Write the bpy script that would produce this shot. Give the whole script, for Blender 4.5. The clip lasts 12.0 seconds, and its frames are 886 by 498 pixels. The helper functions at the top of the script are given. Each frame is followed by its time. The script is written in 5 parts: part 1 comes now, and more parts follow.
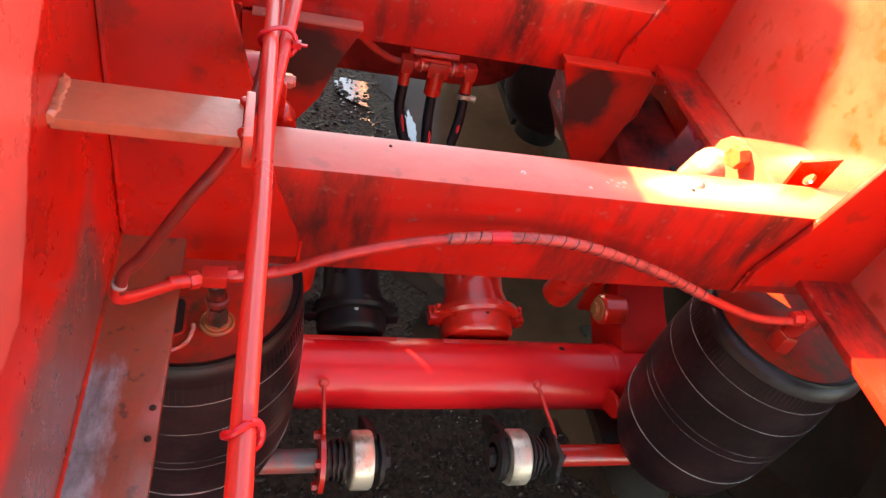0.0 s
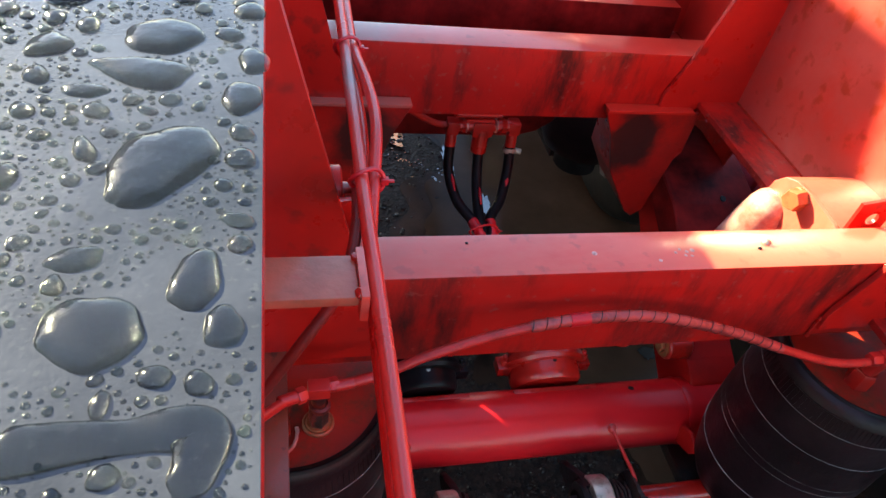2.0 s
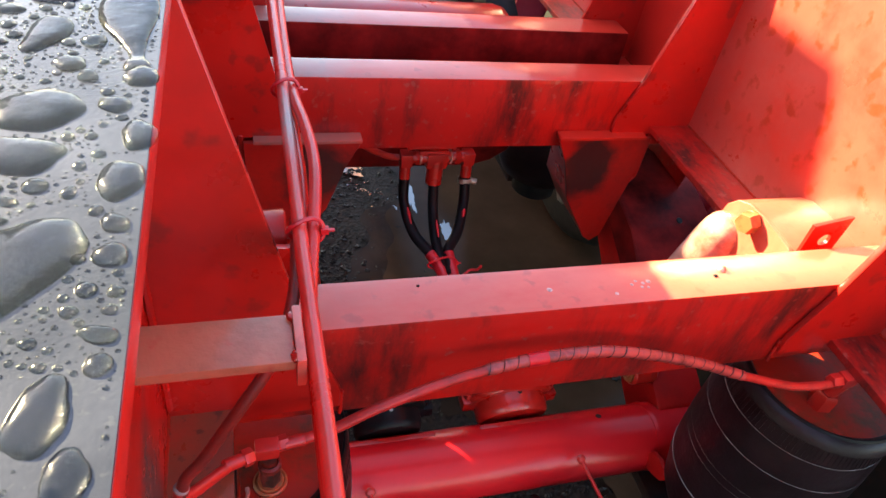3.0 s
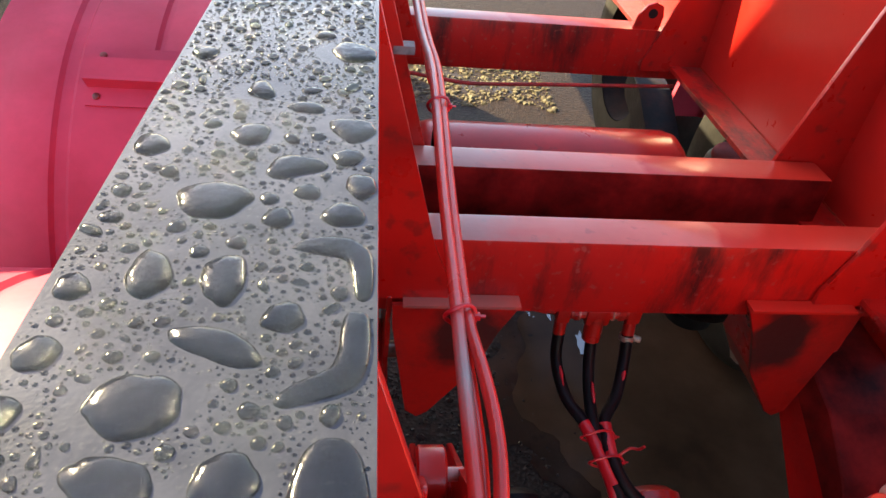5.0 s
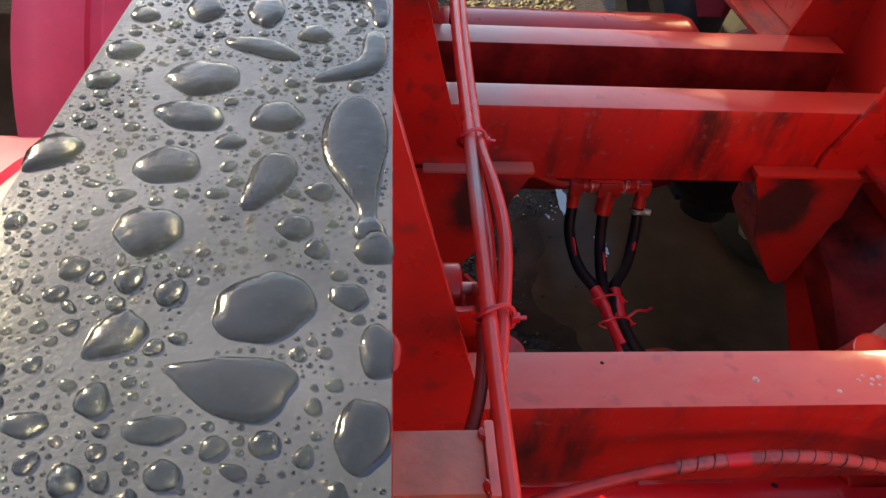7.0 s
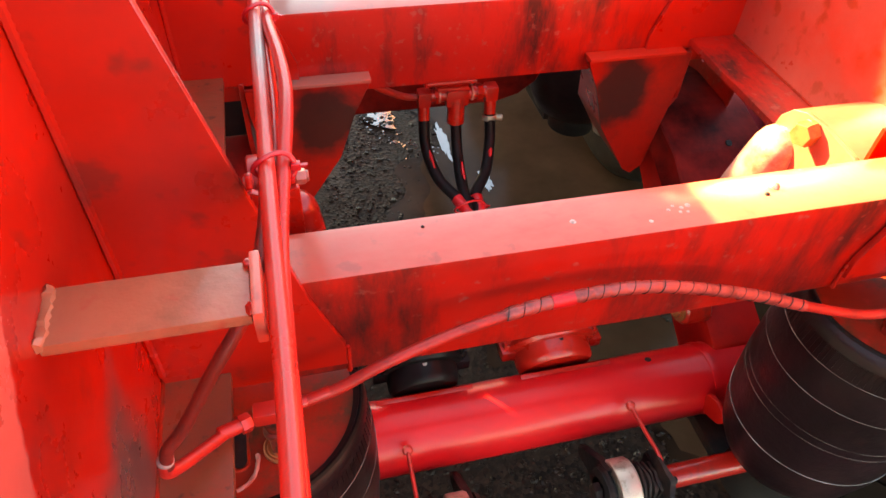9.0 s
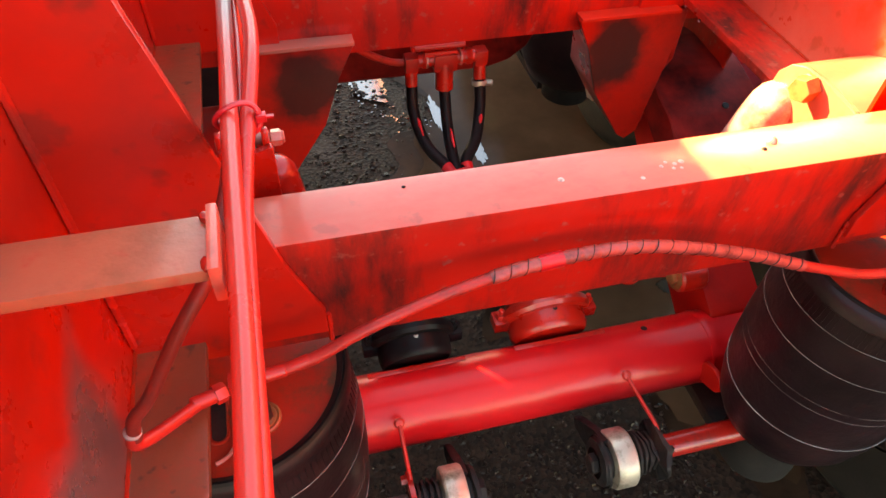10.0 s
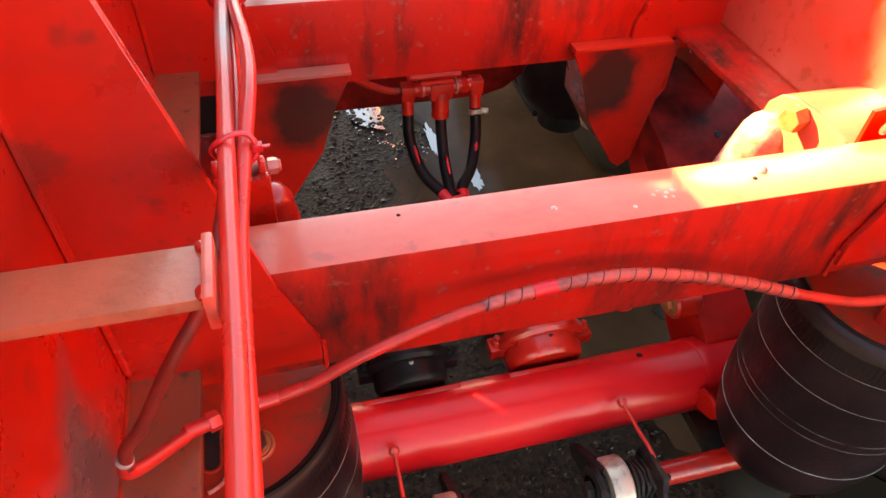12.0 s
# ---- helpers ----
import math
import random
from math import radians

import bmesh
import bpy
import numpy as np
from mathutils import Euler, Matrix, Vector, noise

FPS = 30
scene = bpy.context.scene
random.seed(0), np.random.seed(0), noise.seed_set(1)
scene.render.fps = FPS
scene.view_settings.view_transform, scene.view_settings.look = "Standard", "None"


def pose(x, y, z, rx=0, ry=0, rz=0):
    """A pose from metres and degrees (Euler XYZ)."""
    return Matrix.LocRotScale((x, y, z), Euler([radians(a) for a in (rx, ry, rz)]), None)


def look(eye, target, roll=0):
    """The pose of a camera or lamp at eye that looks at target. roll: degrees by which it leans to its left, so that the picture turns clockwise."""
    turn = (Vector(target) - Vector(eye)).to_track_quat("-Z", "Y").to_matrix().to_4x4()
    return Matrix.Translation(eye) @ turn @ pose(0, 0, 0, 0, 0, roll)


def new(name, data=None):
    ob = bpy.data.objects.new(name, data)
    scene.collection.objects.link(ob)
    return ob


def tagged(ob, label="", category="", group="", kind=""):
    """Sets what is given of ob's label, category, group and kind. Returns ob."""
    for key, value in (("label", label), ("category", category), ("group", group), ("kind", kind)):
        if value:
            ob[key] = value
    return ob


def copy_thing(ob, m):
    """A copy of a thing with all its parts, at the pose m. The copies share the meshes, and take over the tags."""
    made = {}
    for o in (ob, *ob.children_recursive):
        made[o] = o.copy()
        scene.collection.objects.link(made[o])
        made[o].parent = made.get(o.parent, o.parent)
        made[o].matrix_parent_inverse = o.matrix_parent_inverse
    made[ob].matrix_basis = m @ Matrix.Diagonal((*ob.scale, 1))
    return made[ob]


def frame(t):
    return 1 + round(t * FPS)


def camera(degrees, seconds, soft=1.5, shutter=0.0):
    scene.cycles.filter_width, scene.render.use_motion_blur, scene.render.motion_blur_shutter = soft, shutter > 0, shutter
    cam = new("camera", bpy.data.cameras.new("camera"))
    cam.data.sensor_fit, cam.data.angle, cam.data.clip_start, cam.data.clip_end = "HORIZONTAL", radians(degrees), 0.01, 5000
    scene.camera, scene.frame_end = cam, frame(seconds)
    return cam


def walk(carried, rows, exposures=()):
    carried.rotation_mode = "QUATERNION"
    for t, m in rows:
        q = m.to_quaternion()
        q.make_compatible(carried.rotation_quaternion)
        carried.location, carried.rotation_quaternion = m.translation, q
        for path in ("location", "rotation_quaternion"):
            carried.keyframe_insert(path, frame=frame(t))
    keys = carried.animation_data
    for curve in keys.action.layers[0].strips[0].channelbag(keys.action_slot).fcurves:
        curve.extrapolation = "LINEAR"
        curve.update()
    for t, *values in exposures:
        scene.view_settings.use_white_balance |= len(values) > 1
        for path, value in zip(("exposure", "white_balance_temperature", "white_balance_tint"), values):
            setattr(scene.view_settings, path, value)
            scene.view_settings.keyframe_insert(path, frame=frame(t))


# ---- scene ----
cam = camera(66.4, 12.0)
PATH = [
    (0.0, 0.0652, -0.0180, 1.5493, 44.90, -14.35, -8.60),
    (0.5, 0.0830, -0.0153, 1.5395, 45.57, -13.29, -10.03),
    (1.0, 0.0872, -0.0091, 1.5587, 44.13, -2.55, -11.19),
    (1.3, 0.0558, 0.0027, 1.5682, 43.01, -6.66, -12.00),
    (1.5, 0.0211, 0.0338, 1.5958, 46.23, -7.89, -11.49),
    (1.8, 0.0065, 0.0408, 1.6284, 48.58, -7.07, -10.83),
    (2.0, 0.0055, 0.0309, 1.6270, 46.09, -8.40, -10.46),
    (2.5, 0.0490, 0.0115, 1.6175, 48.15, -7.59, -14.60),
    (3.0, 0.0311, 0.0584, 1.6290, 48.55, -8.39, -14.18),
    (3.5, -0.0122, 0.1451, 1.6541, 48.70, -8.53, -6.89),
    (3.7, -0.0209, 0.1955, 1.6580, 49.26, -8.08, -5.55),
    (5.3, -0.0042, 0.2807, 1.6772, 52.19, -4.49, -3.74),
    (5.5, -0.0066, 0.2736, 1.6728, 51.66, -4.24, -2.91),
    (6.0, -0.0060, 0.2634, 1.6657, 51.47, -3.27, -2.48),
    (6.5, -0.0388, 0.2151, 1.6729, 50.99, -2.88, 1.86),
    (7.0, -0.0013, 0.1630, 1.6409, 46.31, -3.42, -3.01),
    (7.5, 0.0251, 0.1165, 1.5997, 41.04, -4.81, -6.86),
    (7.7, 0.0277, 0.1143, 1.5930, 39.91, -5.56, -7.33),
    (9.3, 0.1102, 0.0876, 1.5500, 45.09, -1.88, -14.47),
    (9.5, 0.1165, 0.0919, 1.5383, 43.51, -1.74, -14.53),
    (10.0, 0.1113, 0.0937, 1.5363, 42.94, -1.98, -14.27),
    (10.5, 0.1090, 0.0949, 1.5320, 42.70, -1.96, -14.20),
    (11.0, 0.1058, 0.0930, 1.5297, 42.69, -1.53, -14.12),
    (11.5, 0.1124, 0.0984, 1.5259, 42.81, -3.00, -14.60),
    (12.0, 0.1132, 0.0915, 1.5414, 45.08, -2.22, -14.37),
]
walk(cam, [(t, pose(x, y, z, rx, ry, rz)) for t, x, y, z, rx, ry, rz in PATH],
     exposures=[(0.0, 4.45, 8900, 10), (1.0, 4.4, 8900, 10), (1.3, 4.35, 8300, 10), (1.5, 4.3, 6700, 8), (2.0, 3.5, 6250, 6), (2.5, 3.5, 6700, 10), (3.0, 3.92, 7000, 11), (3.5, 3.52, 6800, 13), (3.7, 3.45, 6800, 14), (5.3, 3.55, 7200, 15), (6.5, 3.35, 7400, 13), (7.0, 3.22, 7150, 13), (7.7, 3.65, 7000, 12), (9.3, 4.55, 10100, 10), (12.0, 4.5, 9600, 10)])

# ---- sky and sun ----
SUN_WAY = Vector((1.0, -1.02, -0.737)).normalized()
world = bpy.data.worlds.new("sky")
scene.world = world
world.use_nodes = True
wn, wl = world.node_tree.nodes, world.node_tree.links
sky = wn.new("ShaderNodeTexSky")
sky.sky_type, sky.sun_disc = "NISHITA", False
sky.sun_elevation = math.asin(-SUN_WAY.z)
sky.sun_rotation = math.atan2(-SUN_WAY.x, -SUN_WAY.y)
sky.dust_density = 1.0
wl.new(sky.outputs[0], wn["Background"].inputs[0])
wn["Background"].inputs[1].default_value = 0.05
sun = new("sun", bpy.data.lights.new("sun", "SUN"))
sun.data.energy, sun.data.angle, sun.data.color = 2.6, radians(0.5), (1.0, 0.90, 0.54)
sun.matrix_basis = look((0, 0, 8), Vector((0, 0, 8)) + SUN_WAY)


# ---- materials ----
def mat(name, base, rough=0.4, metal=0.0, coat=0.0, spec=0.5, coat_ior=1.5, spread=0.12, scale=6.0, bump=0.0, bump_scale=80.0,
        stain=None, stain_amount=0.0, stain_scale=9.0, stretch=(1, 1, 1), speck=None, speck_amount=0.0, speck_scale=60.0,
        rough_spread=0.12, speck_from=0.62):
    """A painted, rubbery or metal surface: base colour with slow and fine variation, stains, specks and fine relief."""
    m = bpy.data.materials.new(name)
    m.use_nodes = True
    n, l = m.node_tree.nodes, m.node_tree.links
    b = n["Principled BSDF"]
    geo = n.new("ShaderNodeNewGeometry")
    mapping = n.new("ShaderNodeMapping")
    mapping.inputs["Scale"].default_value = stretch
    l.new(geo.outputs["Position"], mapping.inputs["Vector"])

    def tex(s, detail=5.0, rough_=0.6, vec=None):
        t = n.new("ShaderNodeTexNoise")
        t.inputs["Scale"].default_value, t.inputs["Detail"].default_value, t.inputs["Roughness"].default_value = s, detail, rough_
        l.new(vec or geo.outputs["Position"], t.inputs["Vector"])
        return t.outputs["Fac"]

    def ramp(fac, a, c):
        r = n.new("ShaderNodeMapRange")
        r.inputs["From Min"].default_value, r.inputs["From Max"].default_value = a, c
        l.new(fac, r.inputs["Value"])
        return r.outputs["Result"]

    def mix(fac, c1, c2):
        x = n.new("ShaderNodeMix")
        x.data_type = "RGBA"
        if isinstance(fac, float):
            x.inputs["Factor"].default_value = fac
        else:
            l.new(fac, x.inputs["Factor"])
        for sock, c in ((x.inputs[6], c1), (x.inputs[7], c2)):
            if isinstance(c, tuple):
                sock.default_value = (*c, 1)
            else:
                l.new(c, sock)
        return x.outputs[2]

    def times(fac, k):
        x = n.new("ShaderNodeMath")
        x.operation = "MULTIPLY"
        l.new(fac, x.inputs[0])
        x.inputs[1].default_value = k
        return x.outputs[0]

    dark = tuple(c * (1 - spread * 2.2) for c in base)
    light = tuple(min(1, c * (1 + spread)) for c in base)
    col = mix(ramp(tex(scale), 0.3, 0.7), dark, light)
    r_in = ramp(tex(scale * 2.3, 6), 0.2, 0.8)
    if stain:
        s = times(ramp(tex(stain_scale, 8, 0.68, mapping.outputs["Vector"]), 0.48, 0.66), stain_amount)
        col = mix(s, col, stain)
    if speck:
        s = times(ramp(tex(speck_scale, 3, 0.5), speck_from, speck_from + 0.08), speck_amount)
        col = mix(s, col, speck)
    l.new(col, b.inputs["Base Color"])
    rr = n.new("ShaderNodeMapRange")
    rr.inputs["To Min"].default_value, rr.inputs["To Max"].default_value = max(0.02, rough - rough_spread), min(1, rough + rough_spread)
    l.new(r_in, rr.inputs["Value"])
    l.new(rr.outputs["Result"], b.inputs["Roughness"])
    b.inputs["Metallic"].default_value = metal
    b.inputs["Coat Weight"].default_value = coat
    b.inputs["Coat IOR"].default_value = coat_ior
    b.inputs["Specular IOR Level"].default_value = spec
    b.inputs["Coat Roughness"].default_value = 0.12 if rough < 0.45 else 0.4
    if bump:
        bp = n.new("ShaderNodeBump")
        bp.inputs["Strength"].default_value, bp.inputs["Distance"].default_value = bump, 0.002
        l.new(tex(bump_scale, 4), bp.inputs["Height"])
        l.new(bp.outputs["Normal"], b.inputs["Normal"])
    return m


RED = (0.51, 0.0155, 0.0095)
M_RED = mat("red_paint", RED, 0.32, coat=0.35, stain=(0.30, 0.012, 0.008), stain_amount=0.45, stain_scale=5, bump=0.12, bump_scale=40, speck=(0.10, 0.02, 0.015), speck_amount=0.5, speck_scale=28)
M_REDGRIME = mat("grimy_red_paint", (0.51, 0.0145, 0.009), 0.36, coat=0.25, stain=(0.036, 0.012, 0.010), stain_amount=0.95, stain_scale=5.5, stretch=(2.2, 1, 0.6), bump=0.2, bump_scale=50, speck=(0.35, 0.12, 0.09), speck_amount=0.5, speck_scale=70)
# Dusty red, paled further to carry sky sheen and sunlight in its colour.
M_REDTOP = mat("skylit_dusty_red_paint", (0.68, 0.130, 0.082), 0.38, spec=0.5, coat=0.5, spread=0.1, scale=4, stain=(0.63, 0.072, 0.044), stain_amount=0.8, stain_scale=3.2, stretch=(1.2, 3, 1), bump=0.12, bump_scale=90, speck=(0.30, 0.07, 0.05), speck_amount=0.4, speck_scale=40)
M_SEATRED = mat("grimy_red_plate", (0.40, 0.024, 0.010), 0.45, spec=0.2, stain=(0.085, 0.044, 0.020), stain_amount=0.95, stain_scale=15, bump=0.25, bump_scale=110, speck=(0.5, 0.03, 0.02), speck_amount=0.7, speck_scale=26)
M_DUSTRED = mat("dusty_red_plate", (0.58, 0.165, 0.085), 0.42, coat=0.35, coat_ior=1.5, stain=(0.26, 0.085, 0.040), stain_amount=0.8, stain_scale=11, bump=0.3, bump_scale=120, speck=(0.5, 0.03, 0.02), speck_amount=0.5, speck_scale=40)
M_DARKTOP = mat("dark_grey_coating", (0.045, 0.046, 0.058), 0.12, rough_spread=0.05, spec=0.46, spread=0.28, scale=16, bump=0.09, bump_scale=420, stain=(0.026, 0.028, 0.031), stain_amount=0.7, stain_scale=12, stretch=(1, 0.4, 1), speck=(0.10, 0.10, 0.10), speck_amount=0.2, speck_scale=300)
M_RUBBER = mat("black_rubber", (0.018, 0.0070, 0.009), 0.40, spec=0.30, spread=0.3, scale=8, bump=0.3, bump_scale=90, stain=(0.040, 0.016, 0.015), stain_amount=0.5, stain_scale=10)
M_SEAM = mat("pale_mould_line", (0.30, 0.26, 0.24), 0.6, spread=0.5, scale=18, stain=(0.02, 0.014, 0.015), stain_amount=1.0, stain_scale=7)
M_BLACK = mat("black_plastic", (0.010, 0.009, 0.010), 0.40, spec=0.14, coat=0.0, spread=0.3)
M_OILY = mat("oily_black_steel", (0.02, 0.018, 0.018), 0.45, spec=0.15, metal=0.0, bump=0.6, bump_scale=60, stain=(0.08, 0.03, 0.02), stain_amount=0.5)
M_STEEL = mat("bright_steel", (0.58, 0.52, 0.42), 0.36, metal=0.6, stain=(0.14, 0.11, 0.07), stain_amount=0.8, stain_scale=30, bump=0.1)
M_PIPE = mat("red_painted_pipe", (0.60, 0.028, 0.021), 0.32, coat=0.25, coat_ior=1.5, stain=(0.48, 0.022, 0.014), stain_amount=0.4, stain_scale=20, bump=0.08)
M_GREYPIPE = mat("grey_pipe", (0.40, 0.26, 0.23), 0.34, coat=0.4, coat_ior=1.5, stain=(0.60, 0.06, 0.03), stain_amount=0.95, stain_scale=9, stretch=(1, 0.5, 1))
M_RISER = mat("grimy_hose", (0.20, 0.026, 0.018), 0.45, stain=(0.34, 0.018, 0.012), stain_amount=0.9, stain_scale=11, bump=0.2)
M_HOSE = mat("red_oversprayed_hose", (0.50, 0.03, 0.022), 0.42, stain=(0.09, 0.02, 0.018), stain_amount=0.7, stain_scale=22, bump=0.2)
M_WRAP = mat("spiral_wrap", (0.42, 0.075, 0.06), 0.42, coat=0.3, stain=(0.05, 0.016, 0.015), stain_amount=0.8, stain_scale=34)
M_FENDER = mat("red_plastic", (0.61, 0.062, 0.105), 0.50, spec=0.14, spread=0.13, scale=3.5, stain=(0.47, 0.042, 0.070), stain_amount=0.6, stain_scale=5, bump=0.08, bump_scale=60)
# Pale base holds the sunlit damper dome's highlights; also used on scuffed fittings.
M_SHOCK = mat("pale_eye_overspray", (0.60, 0.30, 0.24), 0.34, coat=0.4, spread=0.25, scale=30, stain=(0.55, 0.07, 0.04), stain_amount=0.8, stain_scale=22, bump=0.15, bump_scale=120)
M_AXLE = mat("clean_red_enamel", (0.68, 0.011, 0.016), 0.30, coat=0.1, coat_ior=1.4, spec=0.4, spread=0.05, stain=(0.62, 0.011, 0.012), stain_amount=0.5, stain_scale=5, rough_spread=0.02)
M_TIE = mat("red_cable_tie", (0.55, 0.012, 0.02), 0.35, coat=0.2)
M_PUDDLE = mat("muddy_water", (0.070, 0.039, 0.023), 0.14, spec=0.07, spread=0.25, scale=2.5, rough_spread=0.03, bump=0.04, bump_scale=14)
M_MUD = mat("wet_mud", (0.040, 0.0225, 0.0145), 0.22, spec=0.08, spread=0.35, scale=7, stain=(0.020, 0.012, 0.008), stain_amount=0.8, stain_scale=14, bump=0.25, bump_scale=60)
# Extra glossy, for water patches shaped like the sky's reflection.
M_CLEAR = mat("sky_mirror_water", (0.03, 0.024, 0.016), 0.12, spec=1.0, coat=1.0, coat_ior=2.0, rough_spread=0.05, bump=0.1, bump_scale=60)
M_STONE = mat("wet_gravel", (0.026, 0.0145, 0.0110), 0.28, spread=0.4, scale=45, spec=0.12, stain=(0.007, 0.005, 0.004), stain_amount=0.8, stain_scale=60)
M_BOLT = mat("paint_worn_bolt", (0.36, 0.14, 0.055), 0.4, metal=0.2, stain=(0.5, 0.05, 0.02), stain_amount=0.7, stain_scale=60, bump=0.1)
# Sandy stones, lightened to paint the sun patch on the far ground.
M_SAND = mat("sandy_sun_patch_gravel", (0.17, 0.135, 0.075), 0.7, spread=0.45, scale=55, spec=0.2, stain=(0.045, 0.033, 0.018), stain_amount=0.9, stain_scale=24, bump=0.4, bump_scale=150)
# Red paint darkened to stand for shade between and under the members.
M_SHADED_RED = mat("shaded_red_paint", (0.24, 0.012, 0.010), 0.5, spec=0.08, spread=0.4, scale=9, stain=(0.10, 0.008, 0.007), stain_amount=0.6, stain_scale=7, stretch=(2, 1, 0.5))
M_SPOT = mat("dried_water_spots", (0.62, 0.42, 0.36), 0.6, spread=0.3, scale=200)
M_GREASE = mat("caked_grease", (0.03, 0.016, 0.013), 0.5, spread=0.3, scale=30, stain=(0.30, 0.015, 0.008), stain_amount=0.9, stain_scale=16, bump=0.5, bump_scale=120)
M_SHAFT = mat("bare_camshaft_tube", (0.11, 0.095, 0.09), 0.4, coat=0.2, stain=(0.45, 0.02, 0.012), stain_amount=0.9, stain_scale=14, bump=0.2)
M_ARM = mat("dull_red_arm_paint", (0.52, 0.011, 0.009), 0.52, spec=0.15, stain=(0.20, 0.010, 0.008), stain_amount=0.6, stain_scale=6, bump=0.15, bump_scale=60)
M_TYRE = mat("tyre", (0.014, 0.012, 0.011), 0.7, spec=0.2, bump=0.3, stain=(0.030, 0.025, 0.020), stain_amount=0.6)


def ground_material():
    m = bpy.data.materials.new("wet_yard_ground")
    m.use_nodes = True
    n, l = m.node_tree.nodes, m.node_tree.links
    b = n["Principled BSDF"]
    b.inputs["Specular IOR Level"].default_value = 0.1
    geo = n.new("ShaderNodeNewGeometry")

    def tex(kind, s, **kw):
        t = n.new(kind)
        t.inputs["Scale"].default_value = s
        for k, v in kw.items():
            t.inputs[k].default_value = v
        l.new(geo.outputs["Position"], t.inputs["Vector"])
        return t

    grit = tex("ShaderNodeTexVoronoi", 85)
    slow = tex("ShaderNodeTexNoise", 1.4, Detail=5.0)
    fine = tex("ShaderNodeTexNoise", 90, Detail=5.0)
    cr = n.new("ShaderNodeValToRGB")
    cr.color_ramp.elements[0].color, cr.color_ramp.elements[1].color = (0.010, 0.0060, 0.0045, 1), (0.036, 0.0205, 0.0145, 1)
    cr.color_ramp.elements[0].position, cr.color_ramp.elements[1].position = 0.15, 0.95
    l.new(grit.outputs["Color"], cr.inputs["Fac"])
    mx = n.new("ShaderNodeMix")
    mx.data_type = "RGBA"
    pud = n.new("ShaderNodeMapRange")
    pud.inputs["From Min"].default_value, pud.inputs["From Max"].default_value = 0.60, 0.68
    l.new(slow.outputs["Fac"], pud.inputs["Value"])
    l.new(pud.outputs["Result"], mx.inputs["Factor"])
    l.new(cr.outputs["Color"], mx.inputs[6])
    mx.inputs[7].default_value = (0.038, 0.027, 0.019, 1)
    l.new(mx.outputs[2], b.inputs["Base Color"])
    ro = n.new("ShaderNodeMapRange")
    ro.inputs["To Min"].default_value, ro.inputs["To Max"].default_value = 0.55, 0.16
    l.new(pud.outputs["Result"], ro.inputs["Value"])
    l.new(ro.outputs["Result"], b.inputs["Roughness"])
    inv = n.new("ShaderNodeMath")
    inv.operation = "SUBTRACT"
    inv.inputs[0].default_value = 1.0
    l.new(pud.outputs["Result"], inv.inputs[1])
    hh = n.new("ShaderNodeMath")
    hh.operation = "MULTIPLY"
    l.new(inv.outputs[0], hh.inputs[0])
    l.new(grit.outputs["Distance"], hh.inputs[1])
    bp = n.new("ShaderNodeBump")
    bp.inputs["Strength"].default_value, bp.inputs["Distance"].default_value = 0.4, 0.008
    l.new(hh.outputs[0], bp.inputs["Height"])
    l.new(bp.outputs["Normal"], b.inputs["Normal"])
    return m


def water_material():
    m = bpy.data.materials.new("water")
    m.use_nodes = True
    b = m.node_tree.nodes["Principled BSDF"]
    b.inputs["Base Color"].default_value = (0.40, 0.42, 0.44, 1)
    b.inputs["Roughness"].default_value, b.inputs["IOR"].default_value = 0.11, 1.33
    b.inputs["Transmission Weight"].default_value = 1.0
    n, l = m.node_tree.nodes, m.node_tree.links
    geo, t, bp = n.new("ShaderNodeNewGeometry"), n.new("ShaderNodeTexNoise"), n.new("ShaderNodeBump")
    t.inputs["Scale"].default_value, t.inputs["Detail"].default_value = 110, 2
    bp.inputs["Strength"].default_value, bp.inputs["Distance"].default_value = 0.30, 0.0022
    l.new(geo.outputs["Position"], t.inputs["Vector"])
    l.new(t.outputs["Fac"], bp.inputs["Height"])
    l.new(bp.outputs["Normal"], b.inputs["Normal"])
    return m


